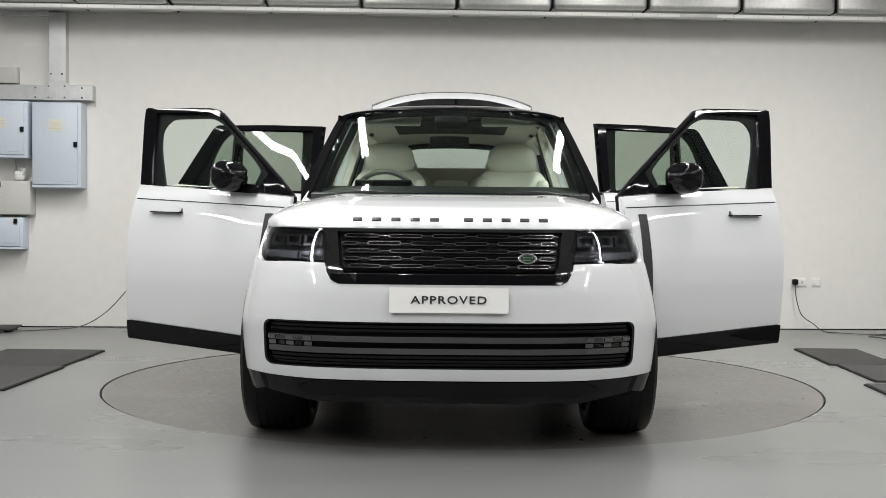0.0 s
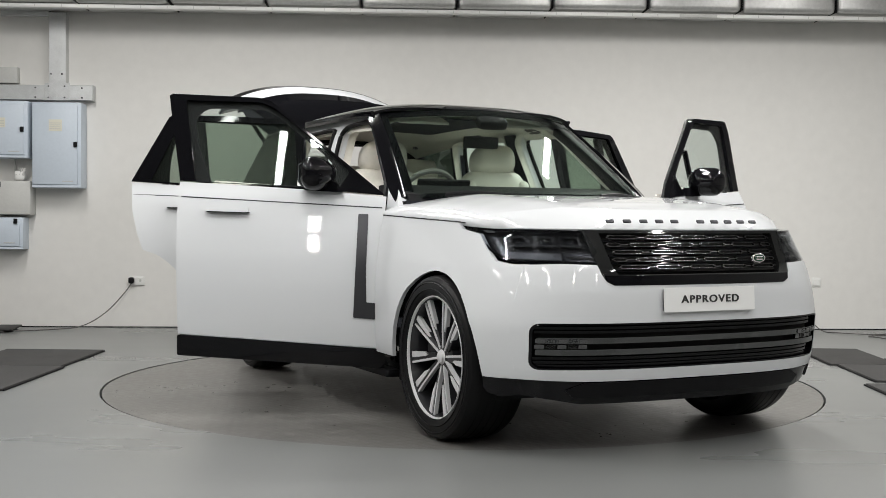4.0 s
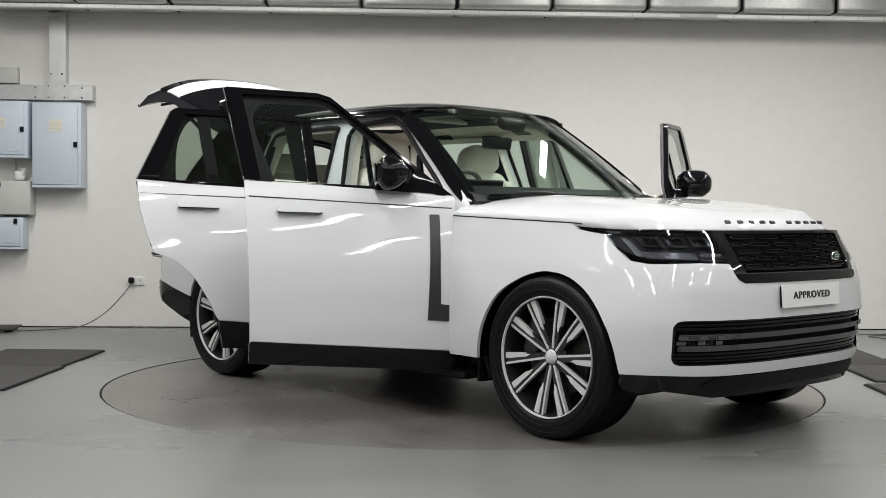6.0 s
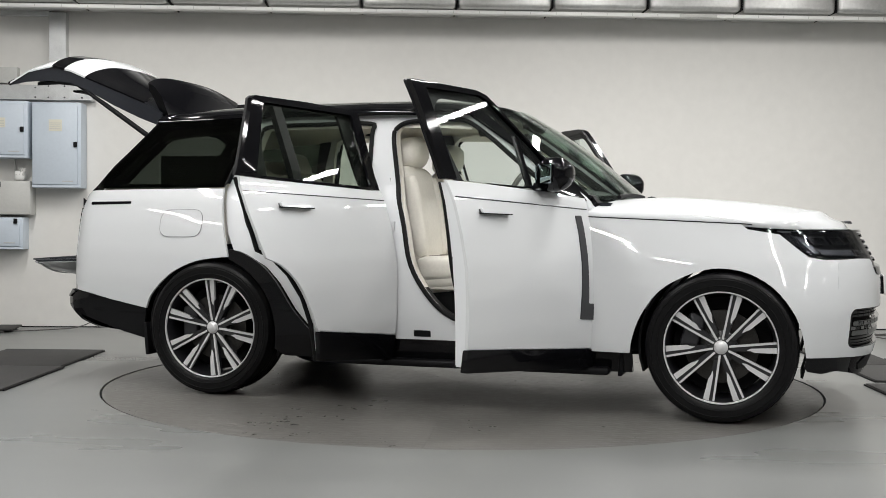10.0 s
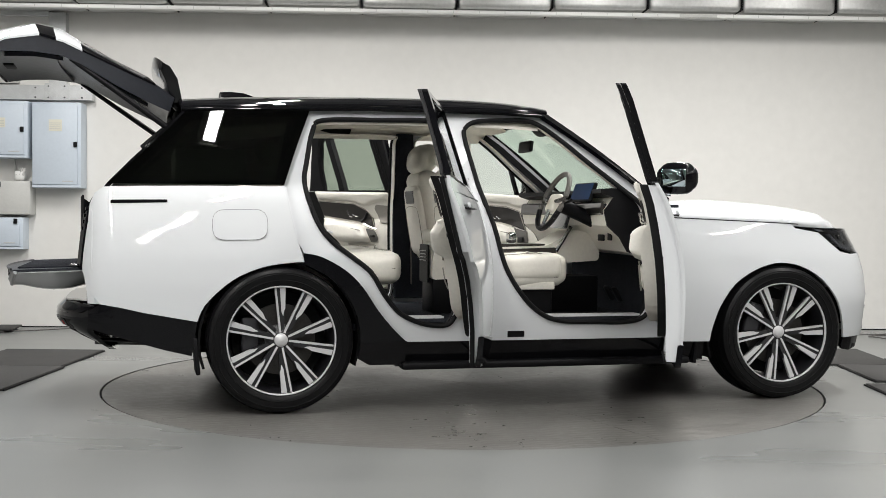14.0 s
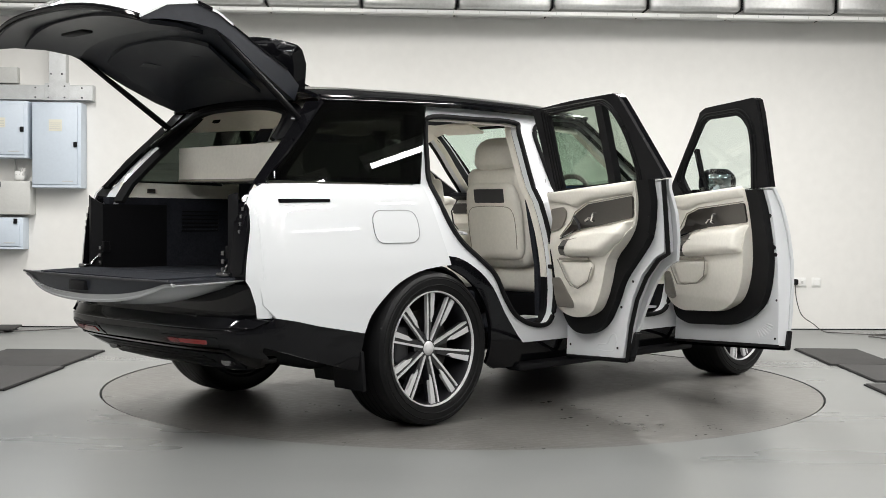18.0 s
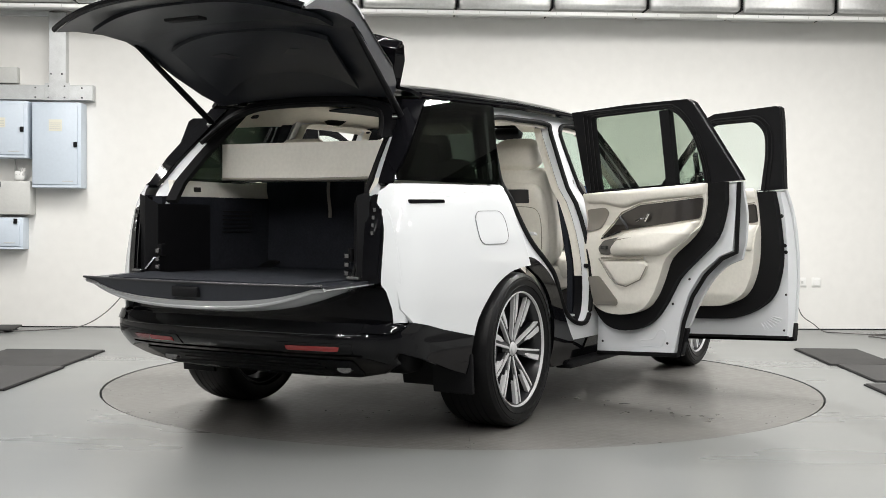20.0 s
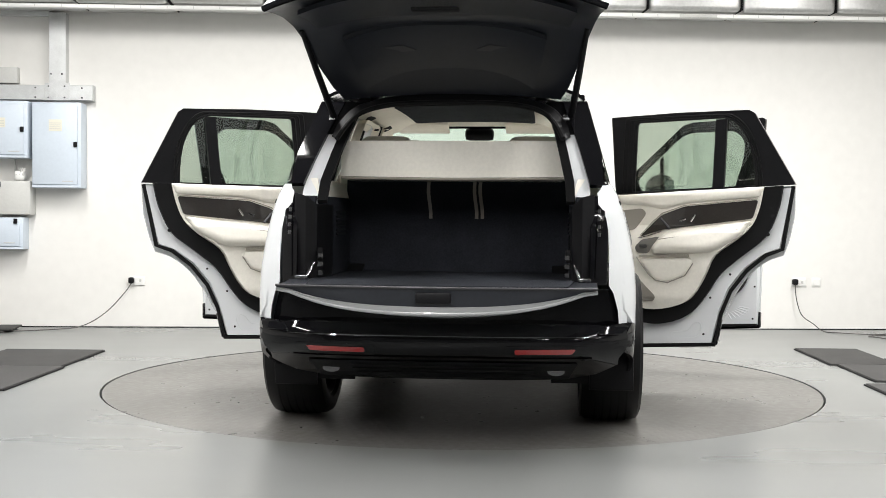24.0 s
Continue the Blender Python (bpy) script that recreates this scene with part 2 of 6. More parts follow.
def grid_mesh(rows, bm=None, wrap=False):
    """A sheet through rows of points."""
    bm = bm or bmesh.new()
    vs = [[bm.verts.new(p) for p in r] for r in rows]
    for a, b in zip(vs, vs[1:]):
        for j in range(len(a) - (0 if wrap else 1)):
            k = (j + 1) % len(a)
            bm.faces.new((a[j], a[k], b[k], b[j]))
    return bm


def solid_sheet(outer, inner):
    """A sheet with thickness between two equal grids of points."""
    bm = bmesh.new()
    A = [[bm.verts.new(p) for p in r] for r in outer]
    B = [[bm.verts.new(p) for p in r] for r in inner]
    n, m = len(A), len(A[0])
    for i in range(n - 1):
        for j in range(m - 1):
            bm.faces.new((A[i][j], A[i][j + 1], A[i + 1][j + 1], A[i + 1][j]))
            bm.faces.new((B[i][j], B[i + 1][j], B[i + 1][j + 1], B[i][j + 1]))
    for j in range(m - 1):
        bm.faces.new((A[0][j], B[0][j], B[0][j + 1], A[0][j + 1]))
        bm.faces.new((A[-1][j], A[-1][j + 1], B[-1][j + 1], B[-1][j]))
    for i in range(n - 1):
        bm.faces.new((A[i][0], A[i + 1][0], B[i + 1][0], B[i][0]))
        bm.faces.new((A[i][-1], B[i][-1], B[i + 1][-1], A[i + 1][-1]))
    return bm


def spline(pts, n=6, closed=False):
    """Catmull-Rom curve through points of any dimension."""
    k = len(pts)
    P = [np.array(p, float) for p in pts]
    out = []
    for i in range(k if closed else k - 1):
        p1, p2 = P[i], P[(i + 1) % k]
        p0 = P[(i - 1) % k] if (closed or i) else 2 * p1 - p2
        p3 = P[(i + 2) % k] if (closed or i + 2 < k) else 2 * p2 - p1
        for j in range(n):
            t = j / n
            out.append(tuple(0.5 * (2 * p1 + (p2 - p0) * t + (2 * p0 - 5 * p1 + 4 * p2 - p3) * t * t + (3 * p1 - p0 - 3 * p2 + p3) * t ** 3)))
    if not closed:
        out.append(tuple(P[-1]))
    return out


def rounded(poly, r, n=5):
    """A closed outline with its corners rounded; r may be one radius or one for each corner."""
    out = []
    k = len(poly)
    for i in range(k):
        p = Vector(poly[i]).to_2d()
        a, b = Vector(poly[i - 1]).to_2d() - p, Vector(poly[(i + 1) % k]).to_2d() - p
        rr = r[i] if isinstance(r, (list, tuple)) else r
        d = min(rr, a.length * 0.48, b.length * 0.48)
        if d < 1e-4:
            out.append(tuple(p))
            continue
        a, b = p + a.normalized() * d, p + b.normalized() * d
        for j in range(n + 1):
            t = j / n
            q = a * (1 - t) ** 2 + p * 2 * t * (1 - t) + b * t * t
            out.append((q.x, q.y))
    return out


def cut_poly(outer, holes=(), step=0.06):
    """A flat outline with holes, cut into a fine grid, as a bmesh in (u, v)."""
    bm = bmesh.new()
    loops = [[Vector((u, v, 0)) for u, v in lp] for lp in (outer, *holes)]
    flat = [bm.verts.new(p) for lp in loops for p in lp]
    for tri in tessellate_polygon(loops):
        try:
            bm.faces.new([flat[i] for i in tri])
        except ValueError:
            pass
    us, vs = [p[0] for p in outer], [p[1] for p in outer]
    for lo, hi, no in ((min(us), max(us), (1, 0, 0)), (min(vs), max(vs), (0, 1, 0))):
        k = int((hi - lo) / step)
        for i in range(1, k + 1):
            c = lo + (hi - lo) * i / (k + 1)
            bmesh.ops.bisect_plane(bm, geom=bm.verts[:] + bm.edges[:] + bm.faces[:], dist=1e-5, plane_co=(c * no[0], c * no[1], 0), plane_no=no)
    return bm


def edge_distance(p, poly):
    """How far a point lies from a closed outline."""
    best = 9.0
    for a, b in zip(poly, poly[1:] + poly[:1]):
        dx, dy = b[0] - a[0], b[1] - a[1]
        k = max(0.0, min(1.0, ((p[0] - a[0]) * dx + (p[1] - a[1]) * dy) / max(1e-12, dx * dx + dy * dy)))
        best = min(best, math.hypot(p[0] - a[0] - k * dx, p[1] - a[1] - k * dy))
    return best


def skin(outer, fn, thick, holes=(), step=0.06, d0=0.0, puff=0.0):
    """A panel: an outline laid on the surface fn(u, v, depth), from depth d0 to d0 + thick. puff rounds its edge like upholstery."""
    flat = cut_poly(outer, holes, step)
    flat.verts.index_update()
    uv = [(v.co.x, v.co.y) for v in flat.verts]
    faces = [[v.index for v in f.verts] for f in flat.faces if f.calc_area() > 1e-9]
    edges = [(e.verts[0].index, e.verts[1].index) for e in flat.edges if len(e.link_faces) == 1]
    flat.free()
    bm = bmesh.new()
    A = [bm.verts.new(fn(u, v, d0)) for u, v in uv]
    if puff:
        swell = [.12 + .88 * math.sqrt(1 - (1 - min(1.0, edge_distance(p, list(outer)) / puff)) ** 2) for p in uv]
    else:
        swell = [1.0] * len(uv)
    B = [bm.verts.new(fn(u, v, d0 + thick * k)) for (u, v), k in zip(uv, swell)]
    for f in faces:
        try:
            bm.faces.new([A[i] for i in f])
            bm.faces.new([B[i] for i in reversed(f)])
        except ValueError:
            pass
    for i, j in edges:
        try:
            bm.faces.new((A[i], A[j], B[j], B[i]))
        except ValueError:
            pass
    return bm


def flat_fn(axis, at, s=1):
    """A plane surface for skin(): depth runs along the axis."""
    return {"x": lambda u, v, d: (at + s * d, u, v), "y": lambda u, v, d: (u, at + s * d, v), "z": lambda u, v, d: (u, v, at + s * d)}[axis]


def text_mesh(body, size, material, m, parent, name="lettering", depth=0.002):
    cu = bpy.data.curves.new(name, "FONT")
    cu.body, cu.size, cu.extrude = body, size, depth
    cu.align_x, cu.align_y = "CENTER", "CENTER"
    cu.space_character = 1.18
    cu.offset = size * 0.018
    tmp = bpy.data.objects.new("tmp", cu)
    scene.collection.objects.link(tmp)
    me = bpy.data.meshes.new_from_object(tmp.evaluated_get(bpy.context.evaluated_depsgraph_get()))
    bpy.data.objects.remove(tmp)
    me.materials.append(material)
    ob = new(name, me)
    ob.parent = parent
    ob.matrix_basis = m
    return ob
# ---------------------------------------------------------------- the hall
WALL = Matrix.Translation((0, 3.70, 0)) @ pose(0, 0, 0, 0, 0, 3.70)   # back wall: x along it, y into it
RING = 2.256
JOINT = 65.2


def circle(r, n=128):
    return [(r * math.cos(2 * math.pi * i / n), r * math.sin(2 * math.pi * i / n)) for i in range(n)]


def hall():
    x0, x1, y0, y1 = -8.0, 8.0, -12.5, 5.2
    fl = part("floor", skin([(x0, y0), (x1, y0), (x1, y1), (x0, y1)], flat_fn("z", 0, -1), 0.05, [circle(RING + 0.014)], step=2.0), FLOORP)
    structure(fl, "smooth grey resin floor with faint scuffs", "floor")
    structure(part("turntable_pit", disc((0, 0, -0.30), RING + 0.03, 0.08, "z", 96), PIT), "dark pit under the turntable", "pit")
    bm = boxed((-9, 0, -0.05), (9, 0.2, 3.75))
    wb = structure(part("wall_back", bm, WALLP), "plain off-white painted back wall", "wall")
    wb.matrix_basis = WALL
    structure(part("wall_left", boxed((x0 - 0.2, y0, -0.05), (x0, y1, 3.75)), WALLP), "off-white painted side wall", "wall")
    structure(part("wall_right", boxed((x1, y0, -0.05), (x1 + 0.2, y1, 3.75)), WALLP), "off-white painted side wall", "wall")
    # unseen end wall, its grey set for the car's reflections and fill light
    structure(part("wall_front", boxed((x0, y0 - 0.2, -0.05), (x1, y0, 3.75)), DARKWALL), "unseen grey end wall, tone set for reflections", "wall")
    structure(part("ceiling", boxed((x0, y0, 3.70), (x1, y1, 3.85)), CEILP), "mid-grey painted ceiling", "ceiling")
    bb = structure(part("baseboard", boxed((-9, -0.008, 0.0), (9, 0, 0.009), 0.002), SATIN), "thin dark sealant line at the wall foot", "baseboard")
    bb.matrix_basis = WALL


def turntable():
    root = empty("turntable")
    tagged(root, "round steel car turntable flush with the grey floor", "turntable")
    # five deck plates, parted by fine joints that run out from the middle
    r, n = RING, 24
    for k in range(5):
        a0, a1 = radians(JOINT + 72 * k), radians(JOINT + 72 * (k + 1))
        mid = (a0 + a1) / 2
        tip = (0.0009 * math.cos(mid), 0.0009 * math.sin(mid))
        pts = [tip] + [(r * math.cos(a) + tip[0], r * math.sin(a) + tip[1]) for a in np.linspace(a0, a1, n)]
        part("deck_plate", skin(pts, flat_fn("z", -0.003, -1), 0.02, step=1.0), TREAD, root)
    part("rim", lathe([(r - 0.012, -0.06), (r, -0.06), (r, -0.004), (r - 0.012, -0.004)], 128, "z"), GALV, root)
    part("drum", disc((0, 0, -0.2), r - 0.06, 0.17, "z", 64), PIT, root)
    return root


hall()
table = turntable()
# ---------------------------------------------------------------- the car: body surface
car = empty("suv")
tagged(car, "white SUV, black roof, doors and tailgate open, on a turntable", "car")

BZ = [.2, .35, .5, .7, .85, 1.0, 1.1, 1.17, 1.22, 1.245, 1.67, 1.75, 1.80]
BW = [.94, .98, .995, 1.0, .99, .96, .93, .905, .875, .855, .72, .685, .62]


def smooth_interp(z, xs, ys):
    """Interpolation rounded over a few centimetres, so that no edge shows on the panels."""
    s = 0.0
    for d, k in ((-0.03, 1), (-0.015, 2), (0, 3), (0.015, 2), (0.03, 1)):
        s += k * float(np.interp(z + d, xs, ys))
    return s / 9


XF = ([.2, .3, .4, .6, .75, .85, 1.0, 1.06, 1.12], [2.46, 2.50, 2.53, 2.55, 2.55, 2.53, 2.45, 2.42, 2.36])
XR = ([.2, .28, .35, .42, .47, .50, .53, .56, .59, .62, .8, 1.1, 1.2, 1.3], [-2.13, -2.14, -2.22, -2.38, -2.47, -2.495, -2.50, -2.487, -2.455, -2.43, -2.42, -2.40, -2.36, -2.28])


def half_width(x, z):
    b = smooth_interp(z, BZ, BW)
    d = max(0.0, -.3 - x)
    b *= 1 - .052 * d ** 1.25
    e = max(0.0, x - .9)
    b *= 1 - .06 * e ** 1.3 * float(np.interp(z, [.6, 1.0], [0, 1]))
    if x > 1.85:
        k = (x - 1.85) / (float(np.interp(z, *XF)) - 1.85)
        b *= max(0.0, 1 - min(1, k) ** 3) ** (1 / 3)
    if x < -2.12:
        k = (x + 2.12) / (float(np.interp(z, *XR)) + 2.12)
        b *= max(0.0, 1 - min(1, k) ** 3) ** (1 / 3)
    return b


def glass_width(x, z):
    """Width of the upper body, without the rounding of the rear corner."""
    def w(zz):
        return half_width(max(x, -2.12), zz) - 5.0 * max(0, -2.12 - x) ** 2
    if z < 1.32:
        return w(1.32) + (w(1.32) - w(1.40)) * (1.32 - z) / .08
    if z > 1.60:
        return w(1.60) - (w(1.50) - w(1.60)) * (z - 1.60) / .10
    return w(z)


def side_fn(s):
    return lambda u, v, d: (u, s * (half_width(u, v) - d), v)


def end_x(y, z, front=True):
    lo, hi = (1.85, float(np.interp(z, *XF))) if front else (-2.12, float(np.interp(z, *XR)))
    for _ in range(28):
        m = (lo + hi) / 2
        if half_width(m, z) > abs(y):
            lo = m
        else:
            hi = m
    return lo


def front_fn(u, v, d):
    return (end_x(u, v) - d, u * (1 - 0.4 * d), v)


def rear_fn(u, v, d):
    return (end_x(u, v, False) + d, u, v)


def arc(cx, cz, r, a0, a1, n=18):
    return [(cx + r * math.cos(radians(a0 + (a1 - a0) * i / n)), cz + r * math.sin(radians(a0 + (a1 - a0) * i / n))) for i in range(n + 1)]


WF, WR, HZ = 1.712, -1.286, 0.393      # wheel centres
ARCH_F = spline([(1.235, .352), (1.25, .44), (1.295, .56), (1.39, .69), (1.52, .77), (1.635, .808), (1.73, .815), (1.85, .792), (1.975, .72), (2.07, .608), (2.12, .495), (2.145, .358)], 3)
ARCH_R = spline([(-1.165, .826), (-1.26, .818), (-1.386, .797), (-1.511, .748), (-1.604, .684), (-1.697, .588), (-1.735, .503)], 3)


def pressed(ob, width, s, hx=0.0, e=.022):
    """Gives a side panel the smooth normals of the body surface that it was cut from."""
    me = ob.data
    keep = {}
    out = []
    for lp, cn in zip(me.loops, me.corner_normals):
        k = lp.vertex_index
        if k not in keep:
            x, z = me.vertices[k].co.x + hx, me.vertices[k].co.z
            n = Vector((-(width(x + e, z) - width(x - e, z)) / (2 * e), s, -(width(x, z + e) - width(x, z - e)) / (2 * e)))
            keep[k] = n.normalized()
        n, c = keep[k], cn.vector
        out.append(n if n.dot(c) > .75 else -n if n.dot(c) < -.75 else c)
    me.normals_split_custom_set([tuple(n) for n in out])
    return ob


def pressed_nose(ob, e=.02):
    """The same for the bumper skin, whose surface runs across the front."""
    me = ob.data
    keep = {}
    out = []
    for lp, cn in zip(me.loops, me.corner_normals):
        k = lp.vertex_index
        if k not in keep:
            y, z = me.vertices[k].co.y, me.vertices[k].co.z
            keep[k] = Vector((1, -(end_x(y + e, z) - end_x(y - e, z)) / (2 * e), -(end_x(y, z + e) - end_x(y, z - e)) / (2 * e))).normalized()
        n, c = keep[k], cn.vector
        out.append(n if n.dot(c) > .75 else -n if n.dot(c) < -.75 else c)
    me.normals_split_custom_set([tuple(n) for n in out])
    return ob


def both(fn):
    for s in (-1, 1):
        fn(s)


def front_wing(s):
    outline = [(1.008, .355), (1.000, .78), (.983, 1.03), (.965, 1.10)] + [(x, 1.083 - (x - 1) * 0.038 - max(0, x - 1.8) * 0.03) for x in (1.0, 1.2, 1.5, 1.8)]
    outline += [(1.84, 1.022), (2.0, .998), (2.09, .925), (2.15, .880), (2.24, .866), (2.298, .868)]
    outline += [(2.30, .40), (2.30, .36)] + ARCH_F[::-1]
    pressed(part("front_wing", skin(outline, side_fn(s), 0.02, step=0.05), WHITE, car), half_width, s)


def rear_quarter(s):
    outline = [(-1.257, 1.238), (-1.235, 1.10), (-1.205, .96), (-1.165, .826)] + ARCH_R[1:] + [(-2.01, .553), (-2.14, .583), (-2.238, .60), (-2.285, .66)]
    outline += [(-2.30, .80), (-2.305, 1.0), (-2.295, 1.13), (-2.27, 1.19), (-2.22, 1.225), (-2.05, 1.23), (-1.7, 1.235)]
    q = pressed(part("rear_quarter_panel", skin(outline, side_fn(s), 0.02, step=0.05), WHITE, car), half_width, s)
    # slim dark side strake
    part("side_strake", skin(rounded([(-2.185, 1.135), (-1.89, 1.143), (-1.89, 1.158), (-2.185, 1.154)], .006), side_fn(s), 0.006, step=0.06, d0=-0.003), BLACK, q)
    if s < 0:
        flap = rounded([(-1.655, .94), (-1.36, .944), (-1.36, 1.11), (-1.655, 1.106)], .07, 8)
        part("fuel_flap", skin(flap, side_fn(s), 0.006, step=0.05, d0=-0.003), WHITE, q)
        ring = [(x * 1.0, z) for x, z in flap]
        inner = [((x + 1.5075) * 0.990 - 1.5075, (z - 1.025) * 0.982 + 1.025) for x, z in flap]
        part("flap_gap", skin(ring, side_fn(s), 0.004, [inner], step=0.2, d0=-0.0045), GREY_TRIM, q)


def black_cladding(s):
    """Gloss black arch lip, sill and rear corner below the white panels."""
    arch = [(-1.165, .872), (-1.071, .852), (-.944, .782), (-.848, .689), (-.752, .547), (-.66, .44), (-.60, .383)]
    lower = [(-.60, .25), (-.80, .25)] + arc(WR, HZ, .432, -14, 60, 14) + [(-1.165, .815)]
    part("arch_cladding", skin(spline(arch, 4) + lower, lambda u, v, d: (u, s * (half_width(u, v) - .012 - d), v), 0.02, step=0.06), BLACK, car)
    sill = [(-.64, .38), (1.02, .38), (1.02, .352), (1.235, .352), (1.24, .235), (-.64, .232)]
    part("sill", skin(sill, lambda u, v, d: (u, s * (half_width(u, v) - .075 - d), v), 0.05, step=0.08), BLACK, car, "gloss black sill")
    part("side_step", boxed((-.62, -.055, .222), (1.12, .055, .262), .014, 3, Matrix.Translation((0, s * .905, 0))), SATIN, car)
    front = [(2.146, .358), (2.30, .360), (2.30, .288), (2.22, .272), (2.15, .285), (2.135, .31)]
    part("bumper_corner_trim", skin(front, side_fn(s), 0.02, step=0.05), BLACK, car)
    rear = [(-1.735, .503), (-2.01, .553), (-2.14, .583), (-2.238, .60), (-2.30, .56), (-2.30, .47), (-2.10, .41), (-1.90, .35), (-1.762, .317)]
    part("rear_bumper_corner", skin(rear, side_fn(s), 0.02, step=0.05), BLACK, car)
    for x0, lean in ((-1.728, -.03), (1.175, .02)):
        flap = boxed((-.012, -.11, 0), (.012, .11, .20), .006, 2)
        ob = part("mud_flap", flap, SATIN, car)
        ob.matrix_basis = Matrix.Translation((x0, s * .80, .215)) @ Matrix.Rotation(lean * 3, 4, "Y")
    # wheel-house liners
    for cx in (WF, WR):
        rows = []
        for a in range(-20, 201, 10):
            rows.append([(cx + .432 * math.cos(radians(a)), s * y, HZ + .432 * math.sin(radians(a))) for y in (.50, .87)])
        outer = rows
        inner = [[(cx + (p[0] - cx) * 1.03, p[1], HZ + (p[2] - HZ) * 1.03) for p in r] for r in rows]
        part("wheel_arch_liner", solid_sheet(outer, inner), RUBBER, car)


def bonnet_z(x, v):
    """Height of the bonnet at x, v = -1 .. 1 across."""
    edge = 1.083 - (x - 1) * 0.038 - max(0, x - 1.8) * 0.03
    top = float(np.interp(x, [0.9, 1.2, 1.4, 1.6, 1.8, 2.0, 2.2, 2.32, 2.40, 2.47], [1.180, 1.196, 1.206, 1.196, 1.180, 1.157, 1.125, 1.098, 1.068, 1.03]))
    a = abs(v)
    prof = (1 - a ** 3.2) ** (1 / 2.1) if a < 1 else 0
    ridge = 0.012 * math.exp(-((a - .62) / .14) ** 2) * float(np.interp(x, [1.0, 1.2, 2.2, 2.4], [0.3, 1, .7, 0]))
    return edge + max(0.0, top - edge) * prof + ridge - 0.010 * (1 - a * a) * float(np.interp(x, [1, 1.5, 2.3], [1, 1, 0]))


def bonnet():
    rows, under = [], []
    nv = 44
    for i in range(31):
        f = i / 30
        r1, r2 = [], []
        for j in range(nv + 1):
            v = math.sin((j / nv - .5) * math.pi)
            xe = 0.985 + 0.20 * (1 - v * v)             # cowl edge bows forward in the middle
            # nose follows the front in plan
            xn_y = .86 * v
            xn = end_x(xn_y, 1.045) - 0.052
            x = xe + (xn - xe) * f
            edge = 1.083 - (x - 1) * 0.038 - max(0, x - 1.8) * 0.03
            y = v * half_width(min(x, 2.33), edge)
            if x > 2.0:
                k = min(1, (x - 2.0) / .3)
                y = y * (1 - k) + k * v * .86
            z = bonnet_z(x, v)
            if f > .93:
                z = min(z, 1.026 + .056 * (1 - ((f - .93) / .07) ** 2))
            r1.append((x, y, z))
            r2.append((x - .004, y * .985, z - 0.022))
        rows.append(r1)
        under.append(r2)
    b = part("bonnet", solid_sheet(rows, under), WHITE, car, crease=50)
    # raised letters across the bonnet lip, as plain blocks
    slots = [(-.416 + .087 * i) for i in range(5)] + [(.085 + .0845 * i) for i in range(5)]
    for y in slots:
        x = end_x(y, 1.05) - .030
        blk = boxed((-.009, -.021, -.004), (.009, .021, .005), .003, 2)
        ob = part("letter_block", blk, GREY_TRIM, b)
        ob.matrix_basis = Matrix.Translation((x - .012, y, 1.062)) @ Matrix.Rotation(.95, 4, "Y")
    for s in (-1, 1):
        gap = [(x, 1.083 - (x - 1) * 0.038 - max(0, x - 1.8) * 0.03) for x in np.linspace(.99, 1.86, 16)]
        part("bonnet_shut_line", tube([(x, s * half_width(x, z) + s * .0005, z) for x, z in gap], .0032, 6), SATIN, b)
        w = [(1.12 + .10 * t, s * (.62 - .30 * t), 1.196 + .012 * math.sin(t * 3)) for t in np.linspace(0, 1, 6)]
        part("washer_cowl", tube(w, .012, 8), SATIN, b)


def roof_z(x, y):
    c = float(np.interp(x, [-1.95, -1.8, -1.5, -1.2, -.8, -.44, -.1, .1, .28, .40, .46], [1.735, 1.755, 1.776, 1.787, 1.797, 1.801, 1.799, 1.790, 1.768, 1.740, 1.715]))
    e = float(np.interp(x, [-1.9, -1.4, -.8, 0, .3], [1.655, 1.672, 1.690, 1.688, 1.678]))
    a = min(1, abs(y) / .715)
    return e + (c - e) * (1 - a ** 2.6) ** (1 / 1.8)


def roof():
    rows, under = [], []
    for i in range(33):
        f = i / 32
        r1, r2 = [], []
        for j in range(31):
            v = math.sin((j / 30 - .5) * math.pi)
            x0, x1 = -1.86 + .05 * v * v, .445 - .16 * v * v
            x = x0 + (x1 - x0) * f
            hw = .715 * (1 - .052 * max(0, -.3 - x) ** 1.25) - .06 * max(0, x) ** 2
            y = v * hw
            r1.append((x, y, roof_z(x, v * .715)))
            r2.append((x, y * .985, roof_z(x, v * .715) - .014))
        rows.append(r1)
        under.append(r2)
    r = part("roof", solid_sheet(rows, under), BLACK, car, "gloss black roof panel", crease=50)
    fin = [(-1.575, 1.765), (-1.565, 1.825), (-1.50, 1.828), (-1.42, 1.822), (-1.32, 1.787), (-1.33, 1.765)]
    part("roof_aerial", skin(rounded(fin, .01), lambda u, v, d: (u, (d - .035) * (1 - max(0, (v - 1.77) * 8)), v), .07, step=.03), BLACK, r)
    for s in (-1, 1):
        rail = [(x, s * (.70 * (1 - .052 * max(0, -.3 - x) ** 1.25) - .05 * max(0, x) ** 2), float(np.interp(x, [-1.8, -1.4, -.8, 0, .3], [1.672, 1.688, 1.706, 1.704, 1.694]))) for x in np.linspace(-1.8, .3, 20)]
        part("roof_rail_trim", tube(rail, .012, 8), BLACK, r)


